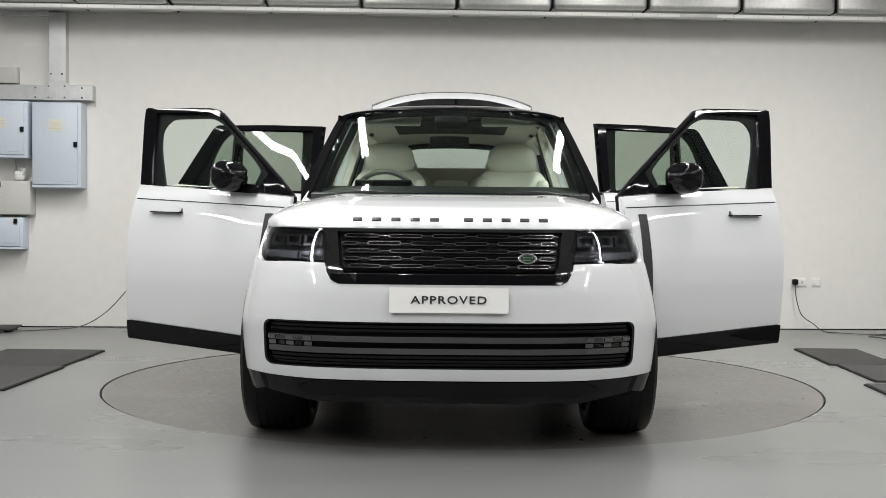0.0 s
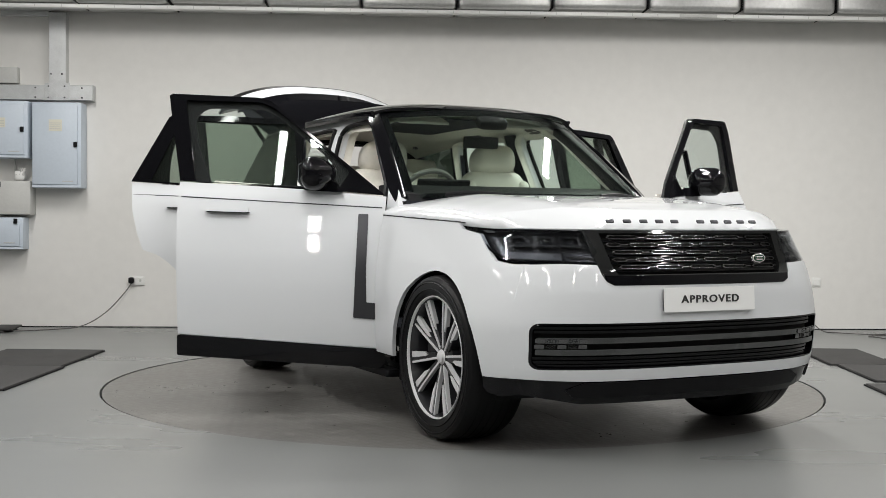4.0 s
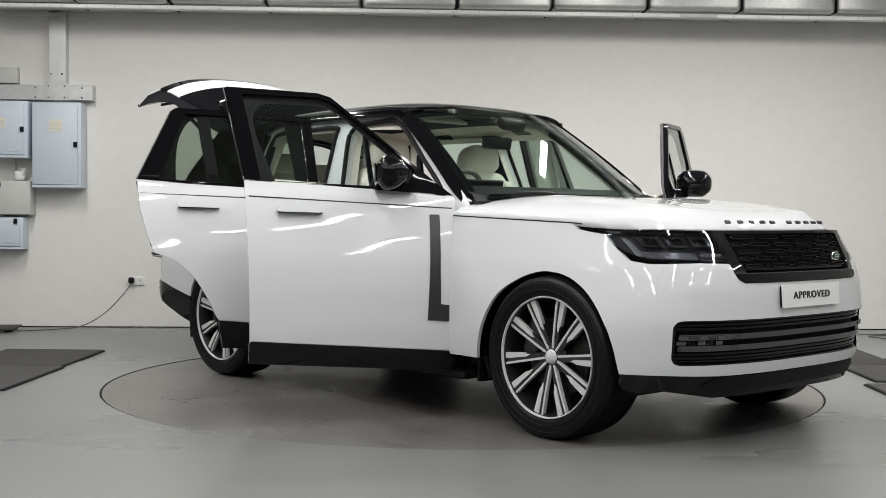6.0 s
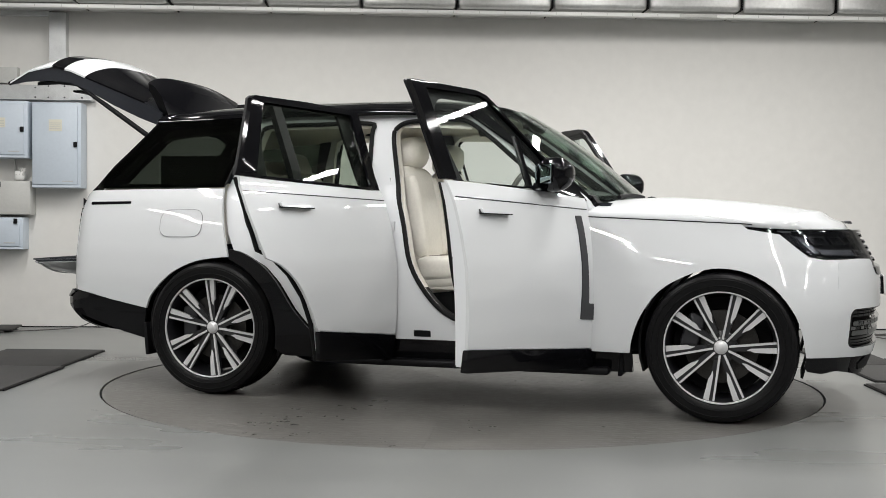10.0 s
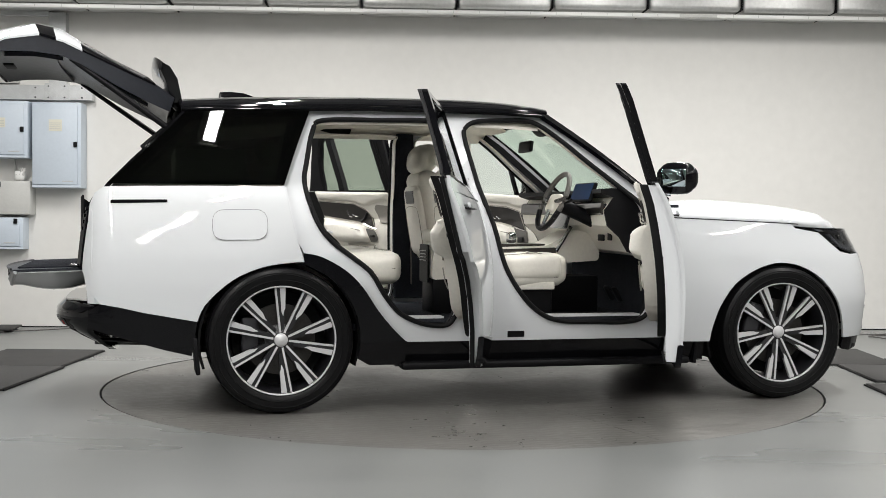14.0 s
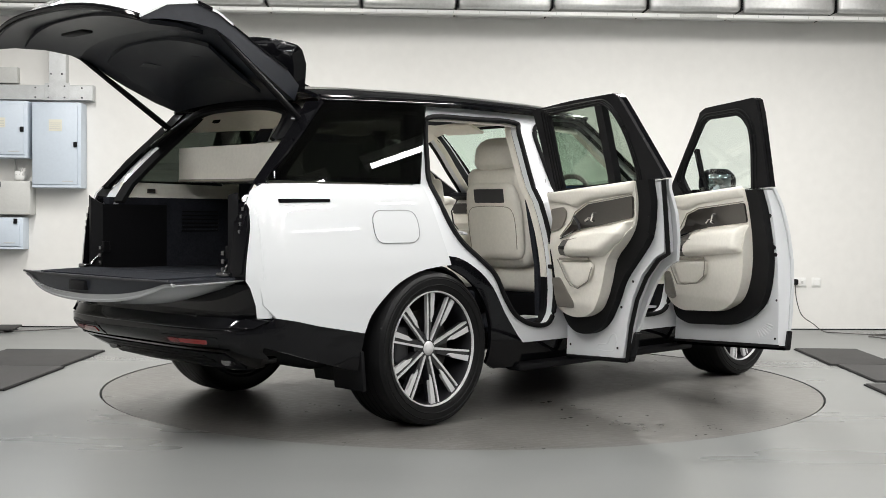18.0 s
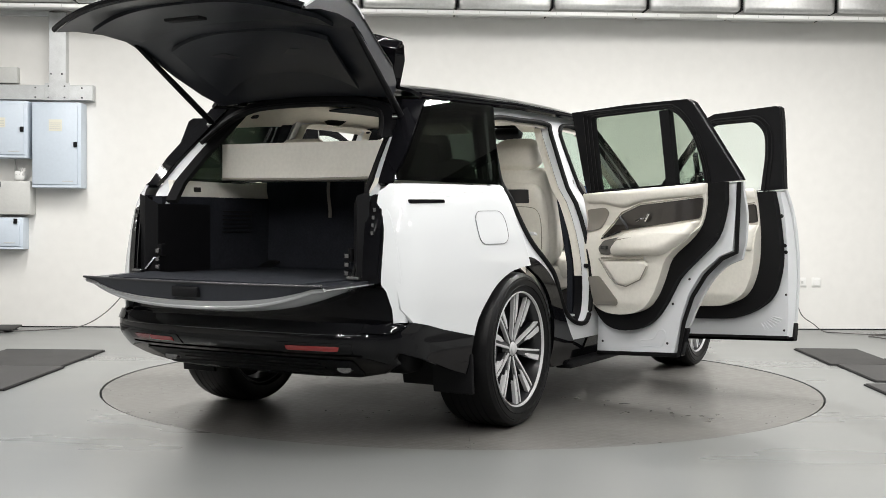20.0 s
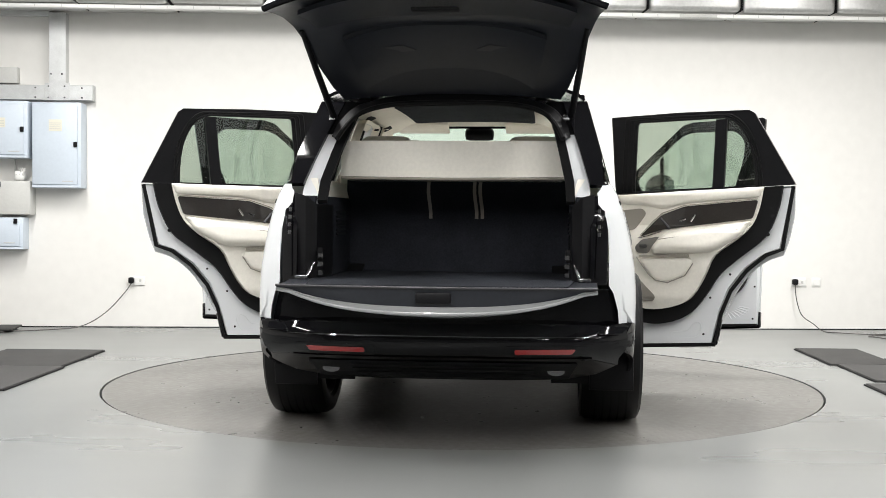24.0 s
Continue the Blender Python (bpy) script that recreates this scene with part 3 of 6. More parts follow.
def body_side(s):
    """White door-opening frame with two apertures and their rubber seals."""
    z0 = .375
    outer = [(-1.262, 1.235), (-1.235, 1.09), (-1.205, .96), (-1.15, .85), (-1.05, .835), (-.93, .77), (-.84, .68), (-.74, .53), (-.63, .405), (-.58, z0), (1.02, z0), (1.02, 1.13), (.97, 1.19), (.70, 1.40), (.45, 1.585), (.30, 1.68), (-.2, 1.70), (-1.06, 1.69), (-1.105, 1.67)]
    rear = spline([(-.36, 1.628), (-.70, 1.628), (-1.02, 1.620), (-1.085, 1.56), (-1.128, 1.37), (-1.143, 1.27), (-1.12, 1.145), (-1.07, 1.018), (-1.0, .93), (-.887, .843), (-.79, .763), (-.715, .64), (-.625, .535), (-.5, .478), (-.38, .465), (-.325, .50), (-.30, .60), (-.31, .9), (-.33, 1.25), (-.345, 1.56)], 4, True)
    front = spline([(-.12, 1.635), (.05, 1.645), (.22, 1.640), (.37, 1.548), (.54, 1.41), (.76, 1.235), (.86, 1.13), (.90, .95), (.895, .70), (.86, .54), (.80, .485), (.68, .470), (.53, .474), (.32, .482), (.19, .530), (.08, .635), (-.02, .80), (-.075, 1.02), (-.125, 1.18), (-.165, 1.35), (-.205, 1.54), (-.19, 1.60)], 4, True)
    dep = .062

    def fn(u, v, d):
        return (u, s * (half_width(u, v) - dep - d), v)
    b = part("door_opening_frame", skin(outer, fn, 0.05, [rear, front], step=0.09), WHITE_IN, car, "white painted door frame and pillars")
    for hole in (rear, front):
        part("door_seal", tube([fn(u, v, -.006) for u, v in hole], .014, 8, True), RUBBER, b)
        # lining inside the opening: cream round the pillars and roof, black along the sill
        k = next(i for i in range(len(hole)) if hole[i][1] < .66 <= hole[i - 1][1])
        ring = hole[k:] + hole[:k]
        n = next(i for i in range(len(ring)) if ring[i][1] >= .66)
        for run, m in ((ring[:n + 1], SATIN), (ring[n:] + ring[:1], CREAM_CLOTH)):
            part("opening_lining", solid_sheet([[fn(u, v, .052) for u, v in run], [fn(u, v, .10) for u, v in run]],
                                               [[fn(u + (.012 if u > .3 else -.004), v, .052) for u, v in run], [fn(u + .006, v, .10) for u, v in run]]), m, b)
    part("scuff_plate", skin(rounded([(.22, .500), (.84, .500), (.84, .512), (.22, .512)], .004), lambda u, v, d: (u, s * (.865 - d), v), .09, step=.2), ALLOY, b)
    part("scuff_plate", skin(rounded([(-.62, .500), (-.36, .500), (-.36, .512), (-.62, .512)], .004), lambda u, v, d: (u, s * (.865 - d), v), .09, step=.2), ALLOY, b)
    part("sill_label", skin(rounded([(.0, .392), (.10, .392), (.10, .428), (.0, .428)], .004), fn, .004, step=.2, d0=-.003), SATIN, b)
    part("grommet", disc((-.13, s * (half_width(-.13, .53) - dep - .004), .53), .020, .008, "y", 20), RUBBER, b)
    for z in (.62, 1.02):
        part("door_hinge", boxed((-.22, -.02, z - .03), (-.13, .03, z + .03), .006, 2, Matrix.Translation((0, s * (half_width(-.18, z) - dep), 0))), WHITE_IN, b)
    part("striker", tube([fn(-1.03, .995, 0), fn(-1.03, .995, -.04), fn(-1.01, .985, -.04), fn(-1.01, .985, 0)], .006, 6), ALLOY, b)
    part("striker", tube([fn(-.13, .83, 0), fn(-.13, .83, -.04), fn(-.11, .82, -.04), fn(-.11, .82, 0)], .006, 6), ALLOY, b)


def quarter_glass(s):
    fn = lambda u, v, d: (u, s * (glass_width(u, v) - d), v)
    g = [(-2.205, 1.242), (-2.065, 1.372), (-1.942, 1.490), (-1.80, 1.635), (-1.77, 1.650), (-1.43, 1.660), (-1.105, 1.672), (-1.189, 1.455), (-1.262, 1.245)]
    q = pressed(part("quarter_window", skin(g, fn, 0.006, step=0.08), PRIVACY, car, "dark privacy glass"), glass_width, s, 0.0, .06)
    inner = [(-2.10, 1.265), (-1.98, 1.385), (-1.87, 1.49), (-1.76, 1.60), (-1.43, 1.625), (-1.16, 1.635), (-1.235, 1.44), (-1.29, 1.270)]
    part("window_band", skin(g, fn, 0.01, [inner], step=0.1, d0=.009), BLACK, q)


def windscreen():
    def at(u, v, d):
        # u = -1 .. 1 across, v = 0 base .. 1 header
        base = Vector((1.21 - .225 * u * u, .80 * u, 1.186 - .004 * u * u))
        top = Vector((.455 - .165 * u * u, .655 * u, 1.728 - .03 * abs(u) ** 2.5))
        p = base.lerp(top, v)
        p += Vector((.55, 0, .83)) * (0.028 * math.sin(math.pi * v)) * (1 - .5 * u * u)
        return p - Vector((.55, 0, .83)) * d
    n = 24
    rows = [[at(2 * j / n - 1, i / 14, 0) for j in range(n + 1)] for i in range(15)]
    back = [[at(2 * j / n - 1, i / 14, .006) for j in range(n + 1)] for i in range(15)]
    w = part("windscreen", solid_sheet(rows, back), SHIELD, car, "clear raked windscreen")
    w.visible_shadow = False
    # black ceramic band round the edge
    for name, us, vs in (("screen_band", (-.97, .97), (.0, .05)), ("screen_band", (-.97, .97), (.94, 1.0)), ("screen_band", (-1.0, -.93), (.0, 1.0)), ("screen_band", (.93, 1.0), (.0, 1.0))):
        a = [[at(us[0] + (us[1] - us[0]) * j / 12, vs[0] + (vs[1] - vs[0]) * i / 8, .010) for j in range(13)] for i in range(9)]
        b = [[at(us[0] + (us[1] - us[0]) * j / 12, vs[0] + (vs[1] - vs[0]) * i / 8, .016) for j in range(13)] for i in range(9)]
        part(name, solid_sheet(a, b), BLACK, w)
    part("mirror_mount", cushion((0, 0, 0), (.08, .20, .07), .025, Matrix.Translation(at(0, .90, .04)) @ Matrix.Rotation(.6, 4, "Y"), 5), SATIN, w)
    part("interior_mirror", cushion((0, 0, 0), (.03, .24, .075), .012, Matrix.Translation((.40, -.01, 1.535)) @ Matrix.Rotation(.15, 4, "Y"), 6), SATIN, w)
    for s in (-1, 1):
        # outer A-pillars in gloss black
        o, i_ = [], []
        for k in range(13):
            v = k / 12
            a = at(s * 1.0, v, 0)
            x, z = a.x - .018 - .010 * v, a.z - .006
            o.append([a + Vector((.012, 0, .004)), a + Vector((-.01, s * .022, .0)), Vector((x, s * (half_width(x, max(1.25, z)) + .0), z - .012))])
            i_.append([p - Vector((.0, s * .02, .02)) for p in o[-1]])
        part("windscreen_pillar", solid_sheet(o, i_), BLACK, car)
    cowl = [[(1.215 - .225 * u * u + dx, .82 * u, 1.180 - .01 * u * u + dz) for u in np.linspace(-1, 1, 17)] for dx, dz in ((-.04, -.01), (.03, -.012))]
    part("cowl_panel", solid_sheet(cowl, [[(a, b, c - .03) for a, b, c in r] for r in cowl]), SATIN, car)


bonnet()
roof()
windscreen()
both(front_wing)
both(rear_quarter)
both(black_cladding)
both(body_side)
both(quarter_glass)
# ---------------------------------------------------------------- front end
def front_end():
    # white bumper skin, with openings for the grille, lamps and lower intake
    def ye(z):
        return half_width(2.298, z)
    left = [(ye(z), z) for z in (.36, .42, .50, .60, .70, .80)]
    outer = [(-.60, .352), (.60, .352)] + left + [(ye(.866), .866), (.70, .872), (.555, .868), (.545, .83), (.525, .795), (.49, .778)]
    outer += [(-y, z) for y, z in reversed(outer[2:])]
    intake = rounded([(-.835, .405), (.835, .405), (.842, .612), (-.842, .612)], .045, 6)
    b = pressed_nose(part("front_bumper", skin(outer, front_fn, .02, [intake], step=.045), WHITE, car))
    # lower intake
    duct = skin(rounded([(-.84, .40), (.84, .40), (.845, .616), (-.845, .616)], .045, 6), front_fn, .03, step=.08, d0=.05)
    part("intake_back", duct, PIT, b)
    lip = rounded([(-.845, .398), (.845, .398), (.85, .618), (-.85, .618)], .045, 6)
    hole = rounded([(-.825, .412), (.825, .412), (.83, .605), (-.83, .605)], .04, 6)
    part("intake_frame", skin(lip, front_fn, .05, [hole], step=.08, d0=.002), BLACK, b)
    for z, h, d, m in ((.59, .006, .022, BLACK), (.572, .006, .022, BLACK), (.455, .006, .022, BLACK), (.437, .006, .022, BLACK), (.421, .006, .022, BLACK)):
        part("intake_slat", skin([(-.82, z - h), (.82, z - h), (.82, z + h), (-.82, z + h)], front_fn, .025, step=.1, d0=d), m, b)
    part("intake_bar", skin(rounded([(-.815, .522), (.815, .522), (.815, .548), (-.815, .548)], .008), front_fn, .03, step=.08, d0=.004), BAR, b)
    part("intake_bar", skin(rounded([(-.815, .470), (.815, .470), (.815, .496), (-.815, .496)], .008), front_fn, .03, step=.08, d0=.006), BAR, b)
    for s in (-1, 1):
        for z in (.534, .508):
            for k in range(5):
                y = s * (.80 - .043 * k)
                part("fog_lamp_cell", skin(rounded([(y - .018, z - .009), (y + .018, z - .009), (y + .018, z + .009), (y - .018, z + .009)], .004), front_fn, .012, step=.1, d0=.001 if z > .52 else .012), LENS if k % 2 else CHROME, b)
        part("parking_sensor", disc((2.245, s * .905, .51), .011, .012, "x", 14), SATIN, b)
    # number plate with its readable word
    pl = part("number_plate", skin(rounded([(-.26, -.055), (.26, -.055), (.26, .055), (-.26, .055)], .006), lambda u, v, d: (-d, u, v), .006, step=.3), PLATE, car, "white plate reading APPROVED")
    pl.matrix_basis = Matrix.Translation((2.567, 0, .712)) @ Matrix.Rotation(-.06, 4, "Y")
    text_mesh("APPROVED", .047, INK, pose(.0015, 0, 0, 90, 0, 90) @ Matrix.Diagonal((1.26, 1, 1, 1)), pl)
    part("plate_holder", boxed((-.02, -.255, -.05), (-.007, .255, .05), .003, 1), SATIN, pl)
    # black lower skirt and skid panel
    sk = [(-ye(.36), .36), (-.60, .352), (.60, .352), (ye(.36), .36), (ye(.285), .285), (.6, .245), (-.6, .245), (-ye(.285), .285)]
    part("front_skirt", skin(sk, front_fn, .02, step=.06, d0=.012), BLACK, car)
    skid = [(-.60, .345), (.60, .345), (.68, .31), (.64, .275), (-.64, .275), (-.68, .31)]
    part("skid_panel", skin(skid, front_fn, .02, step=.06, d0=.006), SATIN, car, "graphite lower skid panel")
    # grille
    surround = [(-.575, 1.022), (.575, 1.022), (.56, .90), (.545, .83), (.525, .795), (.49, .778), (-.49, .778), (-.525, .795), (-.545, .83), (-.56, .90)]
    opening = [(-.505, 1.008), (.505, 1.008), (.485, .86), (.465, .826), (-.465, .826), (-.485, .86)]
    g = part("grille", skin(surround, front_fn, .05, [opening], step=.06, d0=.004), BAR, car, "dark chrome grille surround")
    part("grille_back", skin(opening, front_fn, .01, step=.1, d0=.05), PIT, g)
    under = [(-.525, .822), (.525, .822), (.52, .796), (.487, .781), (-.487, .781), (-.52, .796)]
    part("grille_lip", skin(under, front_fn, .02, step=.08, d0=-.006), BLACK, g)
    for r_, z in enumerate((.990, .957, .924, .891, .858)):
        half = .492 - (1.0 - z) * .16
        n = 5
        pitch = 2 * half / n
        for k in range(n + (r_ % 2)):
            a = -half + pitch * (k - (.5 if r_ % 2 else 0)) + .016
            c = min(a + pitch - .032, half)
            a = max(a, -half)
            if c - a < .05:
                continue
            link = [(a, z), (a + .014, z + .008), (c - .014, z + .008), (c, z), (c - .014, z - .008), (a + .014, z - .008)]
            gap = [(a + .006, z), (a + .0165, z + .0055), (c - .0165, z + .0055), (c - .006, z), (c - .0165, z - .0055), (a + .0165, z - .0055)]
            part("grille_link", skin(link, front_fn, .014, [gap], step=.3, d0=.012), CHROME, g)
            part("grille_joint", skin([(c - .003, z - .0014), (min(half, c + .030), z - .0014), (min(half, c + .030), z + .0014), (c - .003, z + .0014)], front_fn, .010, step=.3, d0=.014), CHROME, g)
        part("grille_slat", skin([(-half, z - .021), (half, z - .021), (half, z - .012), (-half, z - .012)], front_fn, .02, step=.2, d0=.022), BLACK, g)
    badge = lathe([(0.0005, 0), (.030, 0), (.034, .004), (.030, .008), (.0005, .010)], 28, "x")
    ob = part("oval_badge", badge, BRIGHT, g, "oval badge, green on silver")
    ob.matrix_basis = Matrix.Translation((end_x(.345, .893) - .004, .345, .893)) @ Matrix.Diagonal((1, 1.25, .70, 1))
    part("badge_field", lathe([(0.0005, .009), (.024, .009), (.024, .0125), (.0005, .0125)], 24, "x"), GREEN, ob)
    for z in (-.008, .008):
        part("badge_bar", boxed((.0115, -.016, z - .004), (.0135, .016, z + .004), .001, 1), BRIGHT, ob)


def headlamp(s):
    """Wrap-round lamp: dark housing, projector blocks and a clear cover."""
    def fn(u, v, d):
        # u: 0 inner edge .. 1 outer tip, along the front and round the corner
        if u < .62:
            y = .565 + (.865 - .565) * u / .62
            x = end_x(y, v)
        else:
            x = end_x(.865, v) + (1.84 - end_x(.865, v)) * (u - .62) / .38
            y = half_width(x, v)
        return (x - d, s * (y - .6 * d), v)
    o = [(0.0, 1.018), (.30, 1.022), (.62, 1.024), (.85, 1.030), (1.0, 1.036), (.90, 1.014), (.80, .985), (.72, .93), (.66, .892), (.60, .876), (.30, .872), (-.04, .868), (-.01, .90), (-.06, .93)]
    h = part("headlamp", skin(o, fn, .012, step=.05, d0=.050), DARK_ALLOY, car, "slim dark headlamp with clear cover")
    part("lamp_cover", skin(o, fn, .004, step=.05, d0=.002), LENS, h)
    rim = [(u * .94 + .02, (z - .945) * .86 + .945) for u, z in o]
    part("lamp_rim", skin(o, fn, .03, [rim], step=.08, d0=.008), BLACK, h)
    for a, b in ((.06, .24), (.27, .42), (.45, .58)):
        part("projector", skin(rounded([(a, .942), (b, .944), (b, .992), (a, .990)], .012), fn, .016, [rounded([(a + .025, .952), (b - .025, .954), (b - .025, .983), (a + .025, .981)], .01)], step=.2, d0=.030), DARK_ALLOY, h)
        c = fn((a + b) / 2, .968, .036)
        part("lamp_lens", cushion(c, (.035, .05, .03), .014, None, 5), LENS, h)
    part("lamp_brow", skin([(.0, 1.000), (.62, 1.004), (.62, 1.012), (.0, 1.009)], fn, .014, step=.08, d0=.020), GREY_TRIM, h)
    part("running_light", skin(rounded([(.26, .886), (.60, .892), (.61, .920), (.26, .916)], .006), fn, .016, step=.06, d0=.010), SILVER, h, "pale grey daytime light bar")
    part("indicator_bar", skin(rounded([(-.05, .878), (.24, .884), (.24, .918), (-.05, .912)], .006), fn, .014, step=.06, d0=.008), LAMP_GREY, h, "smoked grey light bar")
    part("indicator_slot", skin([(-.01, .890), (.20, .894), (.20, .902), (-.01, .898)], fn, .004, step=.06, d0=.005), PIT, h)
    part("running_light", skin(rounded([(.605, .90), (.64, .90), (.66, .985), (.625, .985)], .006), fn, .012, step=.05, d0=.012), SILVER, h)
    part("side_light", skin(rounded([(.69, .915), (.735, .93), (.80, .99), (.755, .995)], .006), fn, .012, step=.1, d0=.014), LAMP_GREY, h)


front_end()
both(headlamp)


# ---------------------------------------------------------------- wheels
def wheel_meshes():
    """One wheel, its face towards -y, centred on the hub."""
    root = boxed((-.05, .10, -.05), (.05, .22, .05), .01)
    w = part("wheel", root, SATIN, car)
    tyre = [(.2955, -.008), (.303, -.018), (.315, -.024), (.345, -.030), (.372, -.028), (.388, -.016), (.396, .008), (.3985, .05), (.400, .11), (.400, .16), (.3985, .21), (.394, .25), (.38, .275), (.35, .285), (.31, .280), (.2955, .262)]
    part("tyre", lathe(tyre, 72), TYRE, w)
    for k, y in enumerate((.045, .085, .125, .165, .205)):
        part("tread_groove", lathe([(.4012, y - .004), (.4016, y), (.4012, y + .004), (.398, y)], 60), RUBBER, w)
    for r in (.330, .362):
        part("sidewall_ring", lathe([(r - .003, -.0285), (r, -.0325), (r + .003, -.0285), (r, -.026)], 60), RUBBER, w)
    part("rim_barrel", lathe([(.2985, -.008), (.290, -.004), (.280, .03), (.268, .10), (.270, .24), (.290, .262), (.2985, .262)], 60), DARK_ALLOY, w)
    part("rim_flange", lathe([(.2895, -.006), (.292, -.018), (.2965, -.019), (.299, -.013), (.296, -.006), (.292, -.004)], 72), ALLOY, w)
    part("brake_disc", lathe([(.07, .085), (.195, .085), (.195, .105), (.07, .105)], 48), DISC, w)
    part("brake_caliper", cushion((0, 0, 0), (.10, .07, .19), .02, Matrix.Translation((-.165, .085, .03)), 5), GREY_TRIM, w)
    part("wheel_back", lathe([(.0005, .15), (.26, .15), (.26, .16), (.0005, .16)], 32), RUBBER, w)
    # ten spokes: a thin bright rib, a dark slot and a short broad blade beside it
    def face(r):
        return .004 + .030 * ((.30 - r) / .30) ** 1.5
    for k in range(10):
        a = radians(90 + 9 - 36 * k + (2.2 if k % 2 else -2.2))
        spoke = bmesh.new()
        rib = bmesh.new()
        blade = bmesh.new()

        def bar(bm, r0, r1, o0, o1, w0, w1, dep, tip=0.0, lift=0.0):
            rows_t, rows_b = [], []
            for i in range(13):
                f = i / 12
                r = r0 + (r1 - r0) * f
                o = o0 + (o1 - o0) * f
                wd = (w0 + (w1 - w0) * f) * (1 if not tip else min(1, .10 + f * 4))
                sh = 0 if not tip else -(1 - min(1, f * 4)) * wd * .5
                pts = []
                for q in (-.5, .5):
                    off = o + q * wd + sh
                    pts.append((r * math.cos(a) + off * math.sin(a), face(r) - lift, r * math.sin(a) - off * math.cos(a)))
                rows_t.append(pts)
                rows_b.append([(x, y + dep, z) for x, y, z in pts])
            sheet = solid_sheet(rows_t, rows_b)
            me = bpy.data.meshes.new("tmp")
            sheet.to_mesh(me)
            sheet.free()
            bm.from_mesh(me)
            bpy.data.meshes.remove(me)
        bar(spoke, .05, .290, .010, .024, .026, .054, .045, lift=-.006)
        part("spoke", spoke, DARK_ALLOY, w)
        bar(rib, .024, .290, .000, .000, .0115, .0105, .02)
        part("spoke_rib", rib, ALLOY, w)
        bar(blade, .132, .290, .027, .040, .019, .031, .02, tip=1.0)
        part("spoke_blade", blade, ALLOY, w)
    part("hub", lathe([(.0005, .026), (.045, .028), (.060, .036), (.085, .044), (.085, .09), (.0005, .09)], 30), DARK_ALLOY, w)
    part("hub_face", lathe([(.0005, .018), (.030, .020), (.037, .027), (.037, .042), (.0005, .042)], 30), ALLOY, w)
    part("hub_cap", lathe([(.0005, .010), (.022, .012), (.029, .017), (.029, .03), (.0005, .03)], 28), ALLOY, w)
    for k in range(5):
        a = radians(55 + 72 * k)
        part("wheel_nut", disc((.070 * math.cos(a), .030, .070 * math.sin(a)), .015, .02, "y", 12, bevel=.003), PIT, w)
    return w


first_wheel = wheel_meshes()
first_wheel.matrix_basis = Matrix.Translation((WF, -.965, HZ + .004)) @ Matrix.Rotation(radians(18), 4, "Y")
for x, s in ((WR, -1), (WF, 1), (WR, 1)):
    side = .965 if x > 0 or s > 0 else .932
    made = copy_thing(first_wheel, Matrix.Translation((x, s * side, HZ + .004)) @ (Matrix.Rotation(math.pi, 4, "Z") if s > 0 else Matrix.Identity(4)))
    made.parent = car
tagged(first_wheel, group="road wheels")
# under-body
part("underbody", boxed((-1.85, -.62, .30), (2.1, .62, .46), .05, 3), SATIN, car)
part("axle", tube([(WF, -.8, HZ), (WF, .8, HZ)], .04, 10), SATIN, car)
part("axle", tube([(WR, -.8, HZ), (WR, .8, HZ)], .05, 10), SATIN, car)
# ---------------------------------------------------------------- doors
def hung(s, hinge):
    hx, hy = hinge
    def w(u, v):
        return half_width(u, v) + min(1, max(0, (v - 1.2) / .1)) * (half_width(max(u, -.45), v) - half_width(u, v))
    return lambda u, v, d: (u - hx, s * (w(u, v) - d - hy), v)


def card(s, hinge):
    """Inner faces of a door: flatter than the skin, set inwards from it."""
    hx, hy = hinge
    def swell(v, d):
        return d + float(np.interp(v, [.5, .60, .92, 1.00, 1.04], [.02, .05, .055, .035, .0])) * min(1, max(0, (d - .106) / .012))
    return lambda u, v, d: (u - hx, s * (.5 * half_width(u, v) + .5 * float(np.interp(v, [.3, 1.25, 1.7], [.965, .87, .72])) - swell(v, d) - hy), v)


def pane(s, hinge):
    hx, hy = hinge
    return lambda u, v, d: (u - hx, s * (glass_width(max(u, -.45), v) - d - hy), v)


def place_door(ob, s, hinge, angle, sag=(0, 0, 0), shift=(0, 0, 0)):
    """Hangs a door open by its angle, with a small tilt and shift of the hinge line."""
    tilt = Euler([radians(a) for a in sag]).to_matrix().to_4x4()
    ob.matrix_basis = Matrix.Translation((hinge[0] + shift[0], s * hinge[1] + shift[1], shift[2])) @ tilt @ Matrix.Rotation(radians(-s * angle), 4, "Z")


def inset(poly, k, c=None):
    c = c or (sum(p[0] for p in poly) / len(poly), sum(p[1] for p in poly) / len(poly))
    return [(c[0] + (x - c[0]) * k, c[1] + (z - c[1]) * k) for x, z in poly]


def handle(s, fn, x0, x1, z, door):
    h = part("door_handle", skin(rounded([(x0, z - .011), (x1, z - .016), (x1, z + .010), (x0, z + .014)], .010), fn, .014, step=.06, d0=-.034), WHITE, door, "white deployed pull handle")
    part("handle_shadow_gap", skin(rounded([(x0 + .008, z - .017), (x1 + .003, z - .021), (x1 + .003, z - .014), (x0 + .008, z - .010)], .003), fn, .03, step=.06, d0=-.030), SATIN, h)
    part("handle_recess", skin(rounded([(x0 + .01, z - .018), (x1 - .004, z - .020), (x1 - .004, z + .006), (x0 + .01, z + .008)], .008), fn, .005, step=.06, d0=-.001), GREY_TRIM, h)


